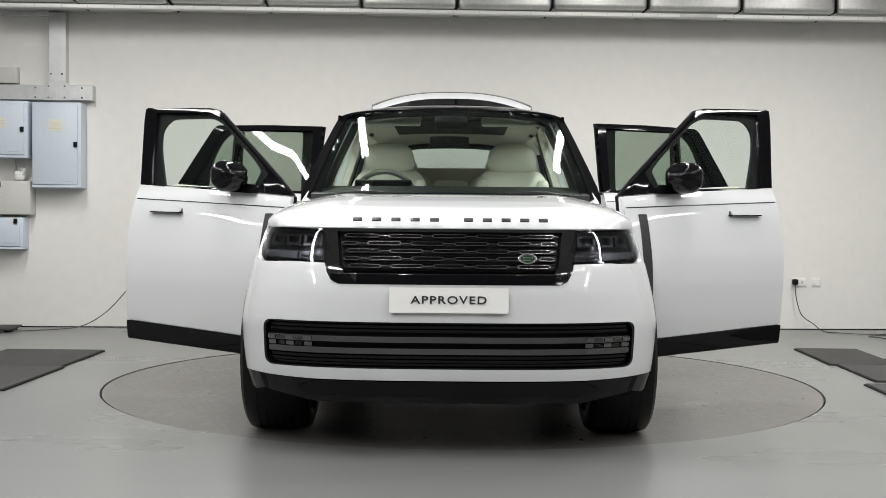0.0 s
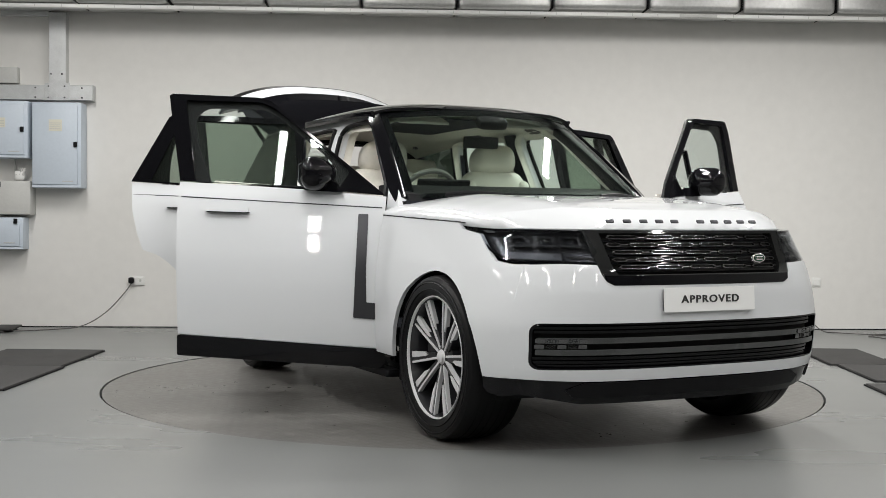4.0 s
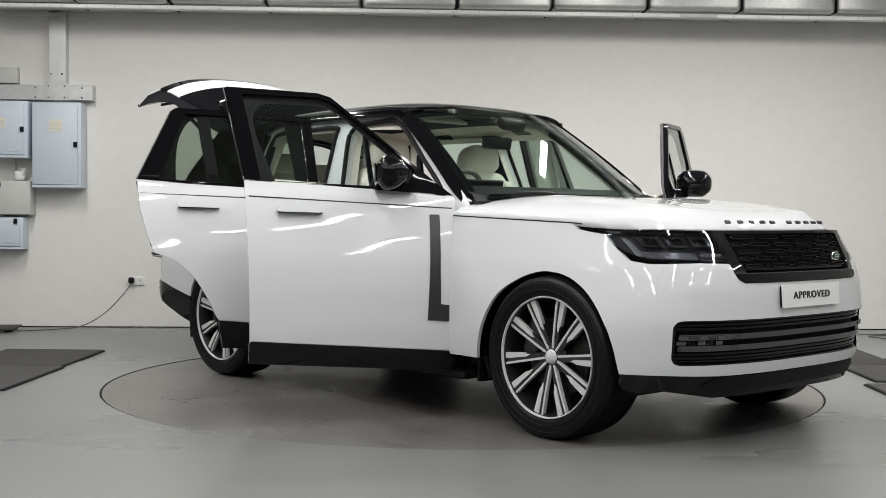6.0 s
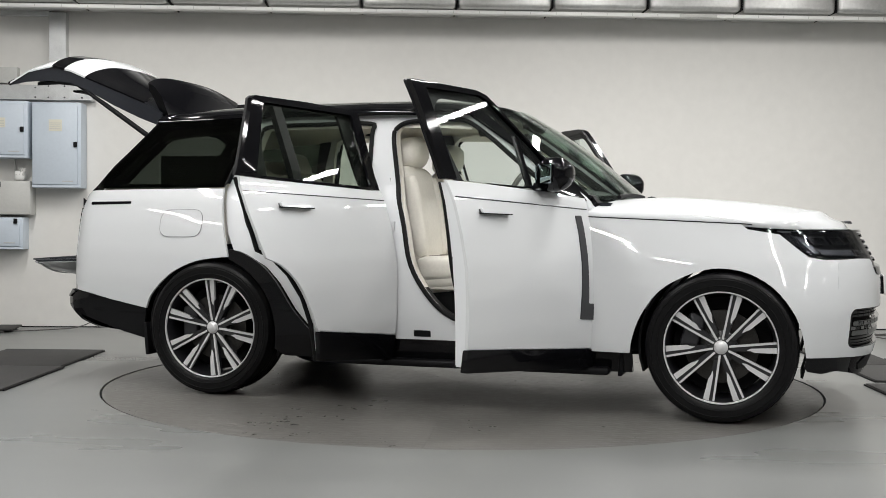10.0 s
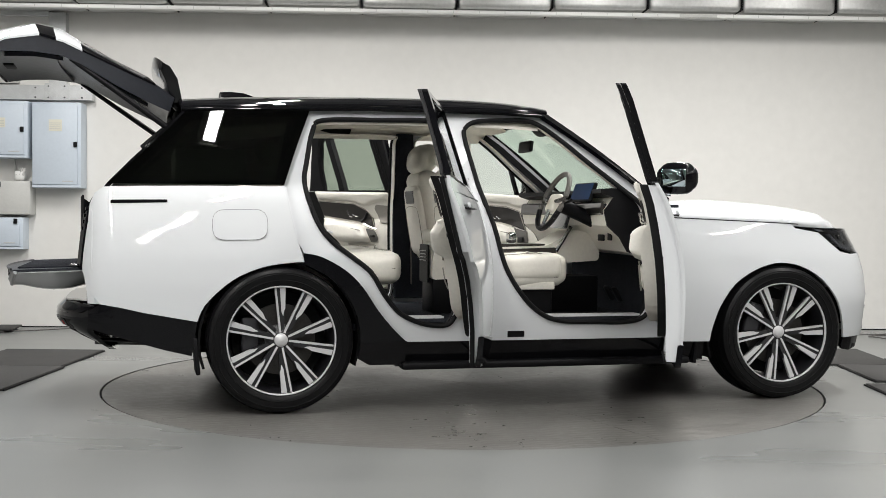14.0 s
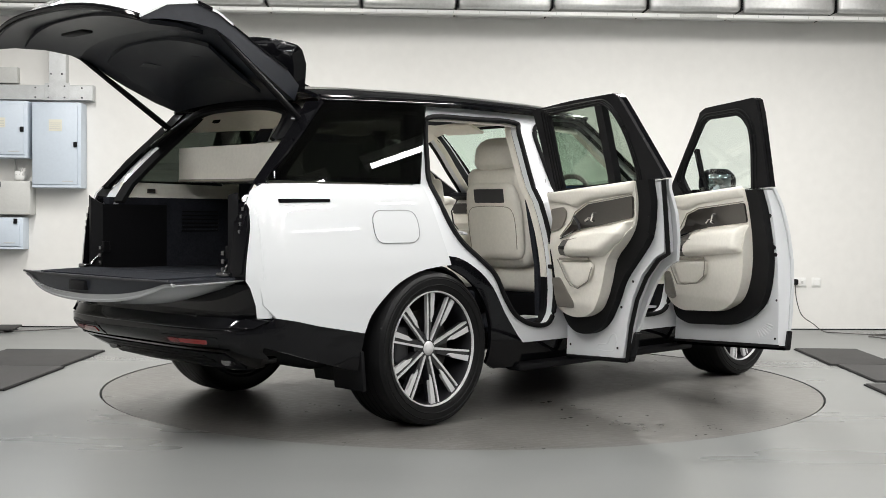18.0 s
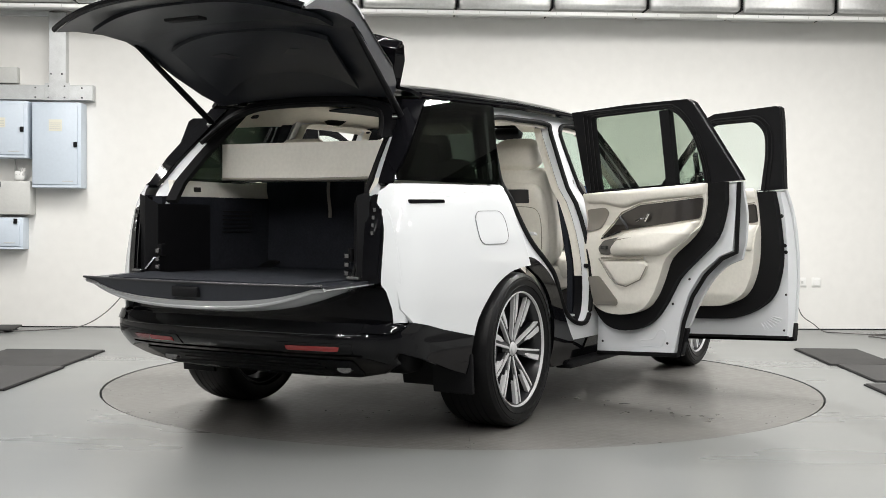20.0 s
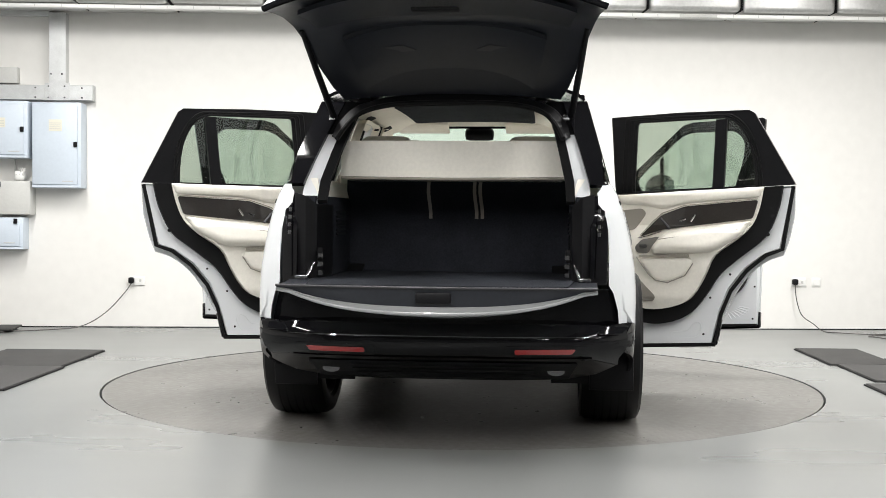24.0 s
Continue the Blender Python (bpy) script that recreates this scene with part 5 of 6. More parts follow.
def boot():
    fl = part("boot_floor", boxed((-2.30, -.60, .745), (-1.36, .60, .785), .008, 2), CARPET, car, "black carpeted boot floor")
    part("load_lip", boxed((-2.335, -.60, .735), (-2.27, .60, .789), .012, 3), SATIN, fl)
    for s in (-1, 1):
        b = part("boot_side_trim", solid_sheet([[(x, s * (.585 + .02 * (x < -2)), z) for x in (-2.25, -1.9, -1.6, -1.36)] for z in (.78, 1.0, 1.17)],
                                               [[(x, s * .70, z) for x in (-2.25, -1.9, -1.6, -1.36)] for z in (.78, 1.0, 1.17)]), CARPET, car)
        part("upper_trim", skin([(-2.20, 1.17), (-1.36, 1.17), (-1.36, 1.245), (-2.16, 1.255)], lambda u, v, d: (u, s * (.59 + .25 * (v - 1.17) + d), v), .06, step=.2), CREAM, b, "cream plastic ledge trim")
        part("trim_socket", boxed((-2.02, -.006, 1.195), (-1.97, .006, 1.22), .003, 1, Matrix.Translation((0, s * .594, 0))), WOOD, b)
        for k in range(6):
            part("vent_slot", boxed((-1.80, -.004, .98 + .022 * k), (-1.55, .004, .99 + .022 * k), .002, 1, Matrix.Translation((0, s * .584, 0))), SATIN, b)
    # backs of the rear seats
    bk = part("seat_back_panel", skin([(-.60, .78), (.60, .78), (.60, 1.27), (-.60, 1.27)], lambda u, v, d: (-1.40 + (v - .78) * .02 + d, u, v), .05, step=.2), CARPET, car)
    for y in (-.115, -.085, .16):
        part("strap", skin([(y + .004 + .005 * math.sin(k * .9) - .001 * k, 1.27 - .034 * k) for k in range(7)] + [(y - .014 + .005 * math.sin(k * .9) - .001 * k, 1.27 - .034 * k) for k in range(6, -1, -1)], lambda u, v, d: (-1.425 + d, u, v), .006, step=.1), SPEAKER, bk)
    # load cover cassette: a cream box across the top of the seats
    cov = part("load_cover", solid_sheet([[(-1.84, y, z) for y in np.linspace(-.555, .555, 5)] for z in (1.262, 1.30, 1.40, 1.452)],
                                         [[(-1.45, y * .98, z) for y in np.linspace(-.555, .555, 5)] for z in (1.262, 1.30, 1.40, 1.452)]), CREAM, car, "cream load cover box", crease=40)
    part("cover_edge", tube([(-1.84, -.555, 1.268), (-1.843, 0, 1.262), (-1.84, .555, 1.268)], .008, 8), PIPE, cov)
    # panel below the floor
    part("boot_threshold", skin([(-.80, .59), (.80, .59), (.765, .75), (-.765, .75)], lambda u, v, d: (-2.33 + .06 * (abs(u) / .75) ** 4 + d, u, v), .03, step=.2), BLACK, car)


def lower_tailgate():
    """Drop-down half: flat carpeted inside uppermost, bowed white skin below."""
    hw = .70
    top, bot = [], []
    for i in range(9):
        f = i / 8
        r1, r2 = [], []
        for j in range(25):
            v = j / 12 - 1
            y = v * hw * (1 - .02 * f)
            x = -2.31 - f * (.385 + .07 * (1 - v * v))
            z = .787 - .012 * f
            bow = (.052 + .090 * (1 - abs(v) ** 2.2)) * (.75 + .25 * math.sin(math.pi * min(1, f * 1.1))) if abs(v) < 1 else .03
            r1.append((x, y, z))
            r2.append((x + .02 * f, y, z - max(.012, bow * (1 - abs(v) ** 6))))
        top.append(r1)
        bot.append(r2)
    t = part("lower_tailgate", solid_sheet(top, bot), LINING, car, "lowered lower tailgate half")
    # white outer skin under it
    sk1 = [[(x + .012, y * .992, z - .001) for x, y, z in r] for r in bot]
    sk2 = [[(x + .010, y * .995, z - .007) for x, y, z in r] for r in bot]
    part("tailgate_skin", solid_sheet(sk1, sk2), WHITE, t, "white painted outer skin")
    part("tailgate_carpet", skin(rounded([(-2.34, -.60), (-2.34, .60), (-2.68, .56), (-2.68, -.56)], .03, 3), lambda u, v, d: (u, v, .794 - .012 * (-2.31 - u) / .4 - d), .010, step=.2), CARPET, t)
    part("tailgate_latch", boxed((-.02, -.075, -.024), (.02, .075, .024), .008, 2, Matrix.Translation((-2.757, .0, .735))), SATIN, t)
    edge = [(p[0] - .004, p[1], p[2] + .003) for p in top[-1]]
    part("edge_trim", tube(edge, .006, 6), GREY_TRIM, t)
    # edge of the white skin; its shade is put into the grey colour
    part("skin_edge", tube([(p[0] - .002, p[1], p[2]) for p in bot[-1]], .011, 8), EDGE_SHADE, t, "white skin edge, toned grey for shade")
    lens = [[tuple(a + (b - a) * k for a, b in zip(p, q)) for p, q in zip(bot[-1], top[-1])] for k in (-.04, .12, .26)]
    part("edge_band", solid_sheet([[(x - .008 - .004 * i, y * 1.004, z) for x, y, z in r] for i, r in enumerate(lens)], [[(x + .012, y, z) for x, y, z in r] for r in lens]), EDGE_SHADE, t, "white skin edge band, toned grey for shade")
    for s in (-1, 1):
        part("support_cable", tube([(-2.31, s * .60, .86), (-2.36, s * .62, .80)], .008, 6), CHROME, t)
        part("buffer", boxed((-2.40, -.03, .787), (-2.34, .03, .808), .006, 2, Matrix.Translation((0, s * .64, 0))), CHROME, t)


def tailgate():
    """Raised upper half, built as it stands open."""
    # (x, z) along the outside and the inside, at the middle and at the sides
    out_mid = [(-1.79, 1.735), (-1.86, 1.865), (-1.915, 1.955), (-1.962, 1.992), (-2.02, 1.885), (-2.20, 1.972), (-2.37, 2.068), (-2.47, 2.130), (-2.62, 2.155), (-2.82, 2.10), (-2.95, 2.02)]
    out_side = [(-1.80, 1.70), (-1.83, 1.835), (-1.872, 1.900), (-1.908, 1.918), (-1.95, 1.795), (-2.14, 1.875), (-2.335, 1.958), (-2.43, 2.000), (-2.56, 2.030), (-2.725, 2.000), (-2.86, 1.928)]
    in_mid = [(-1.84, 1.70), (-1.92, 1.735), (-1.99, 1.775), (-2.05, 1.80), (-2.06, 1.795), (-2.24, 1.87), (-2.40, 1.945), (-2.50, 1.975), (-2.64, 2.0), (-2.80, 2.01), (-2.94, 2.005)]
    in_side = [(-1.82, 1.672), (-1.92, 1.70), (-2.0, 1.735), (-2.05, 1.755), (-1.99, 1.700), (-2.15, 1.778), (-2.34, 1.885), (-2.44, 1.925), (-2.58, 1.940), (-2.74, 1.935), (-2.85, 1.918)]
    half = [.53, .58, .60, .61, .570, .607, .650, .67, .685, .70, .705]

    def grid(mid, side, k=1.0, power=2.6):
        rows = []
        for (x, z), (x2, z2), hw in zip(mid, side, half):
            row = []
            for j in range(25):
                v = math.sin((j / 24 - .5) * math.pi)
                a = abs(v) ** power
                row.append((x + (x2 - x) * a, v * hw * k, z + (z2 - z) * a))
            rows.append(row)
        return rows
    O = grid(out_mid, out_side)
    I = grid(in_mid, in_side)
    base_o = [[(x - .045, y, z + .03) for x, y, z in O[0]]]
    base_i = [[(-1.872, y, 1.680 - .10 * y * y) for x, y, z in O[0]]]
    g = part("tailgate", solid_sheet(base_o + O[4:], base_i + I[4:]), LINING, car, "raised tailgate, black lining underneath")

    def lifted(rows, a, b, h, inward=.004):
        up = [[(x, y, z + h) for x, y, z in r] for r in rows[a:b]]
        return solid_sheet(up, [[(x, y, z - inward) for x, y, z in r] for r in rows[a:b]])
    part("tailgate_panel", lifted(grid(out_mid, out_side, 1.010), 6, 11, .008), WHITE, g, "white painted panel")
    wide = grid(out_mid, out_side, 1.012)
    mix = [[tuple(a + (b - a) * k for a, b in zip(p, q)) for p, q in zip(wide[7], wide[8])] for k in (.30, .60, .95)]
    part("badge_panel", lifted(mix, 0, 3, .011), BLACK, g, "gloss black strip across the panel")
    part("rear_window", lifted(grid(out_mid, out_side, .95), 4, 7, .012), BLACK, g, "dark rear window glass")
    part("window_surround", lifted(grid(out_mid, out_side, 1.005), 4, 7, .006), BLACK, g)
    sp = grid(out_mid, out_side, .98, 3.0)
    part("spoiler", solid_sheet(sp[:4], [[(x - (.06, .065, .05, .006)[i], y * .97, z - (-.01, .01, .02, .035)[i]) for x, y, z in r] for i, r in enumerate(sp[:4])]), BLACK, g, "gloss black roof spoiler")
    part("tip_trim", tube([(x - .004, y, z) for x, y, z in O[-1]], .014, 8), BLACK, g)
    # pressed panels of the lining
    for y0, y1, i0, i1 in ((-.44, .44, 4, 6), (-.52, .52, 7, 9)):
        rows = [[(p[0], p[1] * (y1 / .62), p[2] - .012) for p in r] for r in I[i0:i1 + 1]]
        part("lining_panel", solid_sheet(rows, [[(x, y, z + .02) for x, y, z in r] for r in rows]), LINING, g)
    for s in (-1, 1):
        rec = rounded([(s * .13, -2.22), (s * .40, -2.20), (s * .36, -2.25), (s * .20, -2.27)], .015, 3)
        part("lining_recess", skin(rec, lambda u, v, d: (v, u, 1.862 - (v + 2.24) * .40 - .04 * (abs(u) / .6) ** 2 - .008 + d), .012, step=.1), GREY_TRIM, g)
        part("tailgate_hinge", boxed((-.06, -.03, -.02), (.05, .03, .02), .008, 2, Matrix.Translation((-1.84, s * .44, 1.70)) @ Matrix.Rotation(.8, 4, "Y")), BLACK, g)
        part("strut_ball", disc((-1.89, s * .575, 1.560), .018, .03, "y", 12), BRIGHT, g)
    # arched header over the opening
    arch = [(.0, 1.640), (.20, 1.636), (.34, 1.622), (.45, 1.588), (.51, 1.52), (.545, 1.45)]
    full = [(-y, z) for y, z in reversed(arch[1:])] + arch
    full = spline(full, 4)
    low_ = [(-1.855 - .16 * max(0, 1.60 - z) / .15, y, z) for y, z in full]
    high = [(-1.84 - .10 * max(0, 1.60 - z) / .15, y * 1.09, z + .045 * (1 - (y / .7) ** 2)) for y, z in full]
    h = part("opening_header", solid_sheet([high, low_], [[(x + .05, y, z + .01) for x, y, z in high], [(x + .05, y, z) for x, y, z in low_]]), SATIN, car)
    part("header_seal", tube([(x - .008, y, z) for x, y, z in low_], .013, 8), RUBBER, h)
    part("gate_grip", boxed((-2.80, -.10, 1.93), (-2.74, .10, 1.945), .006, 2), RUBBER, g)


def rear_bumper():
    def ye(z):
        return half_width(-2.297, z)
    side = [(ye(z), z) for z in (.44, .49, .54, .57)]
    o = [(.30, .315), (.55, .325), (.70, .355), (.80, .41)] + side + [(.70, .598), (.30, .600)]
    o = o + [(-y, z) for y, z in reversed(o)]
    b = part("rear_bumper", skin(o, rear_fn, .03, step=.05), BLACK, car, "gloss black rear bumper")
    part("bumper_deck", skin([(-2.43, -.50), (-2.43, .50), (-2.28, .68), (-2.28, -.68)], lambda u, v, d: (u, v, .602 - d), .02, step=.2), BLACK, b)
    for s in (-1, 1):
        part("reflector", skin(rounded([(s * .335, .466), (s * .59, .470), (s * .605, .494), (s * .335, .492)], .008, 3), rear_fn, .012, step=.08, d0=-.006), RED, b, "long red reflector")
        part("reflector_frame", skin(rounded([(s * .29, .452), (s * .645, .455), (s * .665, .508), (s * .29, .506)], .014, 3), rear_fn, .008, step=.08, d0=-.003), BLACK, b)
        part("exhaust", tube([(-2.275, s * .52, .372), (-2.0, s * .52, .362)], .040, 16, flat=.5), CHROME, b)
        part("bumper_wing", skin(rounded([(s * .70, .560), (s * .815, .552), (s * .855, .590), (s * .80, .602), (s * .72, .588)], .012, 3), rear_fn, .014, step=.06, d0=-.010), BLACK, b)
    part("diffuser", skin(rounded([(-.58, .328), (.58, .328), (.62, .42), (-.62, .42)], .02, 3), rear_fn, .02, step=.08, d0=-.008), SATIN, b)
    for z in (.348, .372, .396):
        part("diffuser_rib", skin([(-.42, z - .004), (.42, z - .004), (.42, z + .004), (-.42, z + .004)], rear_fn, .02, step=.12, d0=-.018), SATIN, b)
    # gloss strip added to draw the highlight along the bumper's upper edge
    part("bumper_glint_line", skin([(-.70, .545), (.70, .545), (.70, .549), (-.70, .549)], rear_fn, .006, step=.1, d0=-.004), BAR, b)
    part("bumper_step", skin([(-.66, .436), (.66, .436), (.68, .446), (-.68, .446)], rear_fn, .012, step=.08, d0=-.010), BLACK, b)


both(rear_corner)
boot()
lower_tailgate()
tailgate()
rear_bumper()
# ---------------------------------------------------------------- cabin
def cabin_shell():
    part("cabin_carpet", boxed((-1.30, -.80, .43), (1.02, .80, .47), .01), CARPET, car, "black cabin carpet")
    part("bulkhead", solid_sheet([[(1.04, y, z) for y in (-.82, 0, .82)] for z in (.44, .8, 1.16)], [[(1.10, y, z) for y in (-.82, 0, .82)] for z in (.44, .8, 1.16)]), CARPET, car)
    rows, up = [], []
    for i in range(21):
        f = i / 20
        r1 = []
        for j in range(21):
            v = math.sin((j / 20 - .5) * math.pi)
            x = -1.80 + f * 2.16 - .10 * f * v * v
            hw = .66 * (1 - .052 * max(0, -.3 - x) ** 1.25) - .06 * max(0, x) ** 2
            r1.append((x, v * hw, roof_z(x, v * .70) - .058 - .05 * abs(v) ** 3 - .03 * max(0, -1.3 - x) / .5))
        rows.append(r1)
        up.append([(x, y, z + .012) for x, y, z in r1])
    h = part("headlining", solid_sheet(rows, up), CREAM_CLOTH, car, "cream cloth headlining")
    # roof glass given a matt black material so no reflection shows
    part("roof_glass_panel", skin(rounded([(-1.12, -.39), (.06, -.39), (.06, .39), (-1.12, .39)], .06, 4), lambda u, v, d: (u, v, roof_z(u, v) - .088 - d), .006, step=.15), CARPET, h, "dark panoramic roof glass, drawn matt without reflections")
    for s in (-1, 1):
        for x in (.10, -.78):
            part("ceiling_vent", boxed((-.13, -.035, -.010), (.13, .035, .010), .008, 2, Matrix.Translation((x, s * .585, 1.655)) @ Matrix.Rotation(s * -.45, 4, "X")), RUBBER, h)
        part("sun_visor", boxed((-.08, -.17, -.010), (.08, .17, .010), .008, 2, Matrix.Translation((.25, s * .36, 1.672)) @ Matrix.Rotation(.32, 4, "Y")), CREAM_CLOTH, h)
        part("coat_hook", disc((-1.62, s * .50, 1.63), .025, .03, "y", 12), SATIN, h)
        # inner pillars
        zs = (.5, .8, 1.0, 1.2, 1.42, 1.64)
        wide = [float(np.interp(z, [.5, .8, 1.2, 1.64], [.79, .79, .725, .575])) for z in zs]
        back = [float(np.interp(z, [.5, 1.2, 1.64], [-.295, -.325, -.335])) for z in zs]
        fore = [float(np.interp(z, [.5, .8, 1.2, 1.64], [-.02, -.06, -.15, -.222])) for z in zs]
        face = [[(x, s * w, z) for x, w, z in zip(xs, wide, zs)] for xs in (back, fore)]
        part("centre_pillar_trim", solid_sheet(face, [[(x, y + s * .03, z) for x, y, z in r] for r in face]), CARPET, car)
        part("rear_pillar_trim", skin([(-1.14, .90), (-1.36, .90), (-1.42, 1.26), (-1.14, 1.27)], lambda u, v, d: (u, s * (.735 - .12 * (v - .9) + d), v), .04, step=.2), CREAM, car)
        part("rear_quarter_trim", skin([(-1.13, 1.27), (-1.30, 1.27), (-1.22, 1.62), (-1.08, 1.62)], lambda u, v, d: (u, s * (.70 - .25 * (v - 1.27) + d), v), .03, step=.2), CARPET, car)
        part("seat_belt", tube([(-.20, s * .76, 1.30), (-.19, s * .775, 1.0), (-.18, s * .78, .60)], .022, 6, flat=.15), SPEAKER, car)
        ap = [(1.0, 1.19), (.70, 1.42), (.46, 1.60), (.33, 1.68)]
        part("inner_pillar_trim", solid_sheet([[(x - .01, s * (half_width(x, max(1.25, z)) - .06), z - .03) for x, z in ap], [(x - .03, s * (half_width(x, max(1.25, z)) - .13), z - .03) for x, z in ap]],
                                              [[(x - .03, s * (half_width(x, max(1.25, z)) - .06), z - .07) for x, z in ap], [(x - .05, s * (half_width(x, max(1.25, z)) - .13), z - .07) for x, z in ap]]), SATIN, car)


def front_seat(s):
    y = s * .405
    T = Matrix.Translation((0, y, 0))
    seat = part("front_seat", cushion((.18, 0, .735), (.58, .50, .19), .06, T, 9, .015, lambda p: (p.x, p.y * (1 - .06 * max(0, p.x / .27)), p.z + .03 * p.x / .27)), CREAM, car, "cream leather front seat")
    for t in (-1, 1):
        part("seat_bolster", cushion((0, 0, 0), (.50, .10, .15), .045, T @ Matrix.Translation((.17, t * .225, .775)) @ Matrix.Rotation(-.05, 4, "Y"), 7), CREAM, seat)
    lean = Matrix.Translation((-.115, 0, .80)) @ Matrix.Rotation(radians(-9), 4, "Y")
    part("backrest", cushion((0, 0, .28), (.15, .48, .60), .06, T @ lean, 9, .012, lambda p: (p.x + .02 * math.cos(p.z * 5), p.y * (1 - .10 * max(0, p.z / .33)), p.z)), CREAM, seat)
    for t in (-1, 1):
        part("seat_bolster", cushion((.055, t * .20, .27), (.11, .10, .50), .045, T @ lean, 7), CREAM, seat)
    part("headrest", cushion((.025, 0, .665), (.165, .30, .175), .060, T @ lean, 8, .01, lambda p: (p.x + .02 * p.z / .09, p.y * (1 - .08 * p.z / .09), p.z)), CREAM, seat)
    for t in (-1, 1):
        part("headrest_post", tube([T @ lean @ Vector((0, t * .06, .54)), T @ lean @ Vector((0, t * .06, .63))], .008, 8), CHROME, seat)
    shell = rounded([(-.215, .03), (.215, .03), (.225, .34), (.19, .50), (-.19, .50), (-.225, .34)], .07, 6)
    part("seat_back_shell", skin(shell, lambda u, v, d: T @ lean @ Vector((-.066 - d, u, v)), .034, step=.03, puff=.05), CREAM, seat, "", 70)
    part("seat_screen", cushion((-.098, 0, .425), (.012, .24, .085), .005, T @ lean, 6), GREY_TRIM, seat, "dark rear screen panel")
    part("back_pocket_seam", tube([T @ lean @ Vector((-.099, a, b)) for a, b in spline([(-.185, .10), (-.19, .25), (-.17, .335), (-.10, .36), (.10, .36), (.17, .335), (.19, .25), (.185, .10)], 4)], .0025, 6), PIPE, seat)
    part("seat_seam", tube([T @ Vector((-.05, -.12, .838)), T @ Vector((.30, -.13, .862)), T @ Vector((.42, -.12, .84))], .003, 6), PIPE, seat)
    part("seat_seam", tube([T @ Vector((-.05, .12, .838)), T @ Vector((.30, .13, .862)), T @ Vector((.42, .12, .84))], .003, 6), PIPE, seat)
    part("cushion_seam", tube([T @ Vector((x, s * .252, .72)) for x in (-.02, .2, .40)], .003, 6), PIPE, seat)
    part("seat_base", boxed((-.08, -.21, .47), (.38, .21, .66), .02, 2, T), SATIN, seat)
    part("seat_switch_panel", boxed((-.05, -.01, .645), (.38, .01, .69), .008, 2, T @ Matrix.Translation((0, s * .24, 0))), CREAM, seat)


def rear_bench():
    b = part("rear_seat", boxed((-1.20, -.66, .47), (-.66, .66, .66), .02, 2), CARPET, car, "cream leather rear seat bench")
    for s in (-1, 1):
        T = Matrix.Translation((0, s * .40, 0))
        part("seat_cushion", cushion((-.85, 0, .765), (.58, .52, .19), .06, T, 9, .015, lambda p: (p.x, p.y, p.z + .015 * p.x / .29)), CREAM, b)
        lean = Matrix.Translation((-1.06, 0, .82)) @ Matrix.Rotation(radians(-24), 4, "Y")
        part("backrest", cushion((0, 0, .29), (.15, .50, .62), .06, T @ lean, 9, .012), CREAM, b)
        for t in (-1, 1):
            part("seat_bolster", cushion((.05, t * .21, .25), (.10, .09, .46), .04, T @ lean, 6), CREAM, b)
        part("headrest", cushion((.02, 0, .655), (.11, .28, .17), .05, T @ lean, 7), CREAM, b)
        part("seat_seam", tube([T @ Vector((-1.08, s * .262, .76)), T @ Vector((-.60, s * .262, .775))], .003, 6), PIPE, b)
        part("seat_seam", tube([T @ Vector((-1.05, -.13, .862)), T @ Vector((-.60, -.13, .875))], .003, 6), PIPE, b)
        part("seat_seam", tube([T @ Vector((-1.05, .13, .862)), T @ Vector((-.60, .13, .875))], .003, 6), PIPE, b)
    part("seat_cushion", cushion((-.87, 0, .755), (.52, .28, .17), .05, None, 7), CREAM, b)
    part("backrest", cushion((0, 0, .28), (.13, .28, .58), .05, Matrix.Translation((-1.06, 0, .82)) @ Matrix.Rotation(radians(-24), 4, "Y"), 7), CREAM, b)
    part("buckle", boxed((-.93, -.015, .85), (-.90, .015, .91), .005, 1, Matrix.Translation((0, -.16, 0))), SATIN, b)


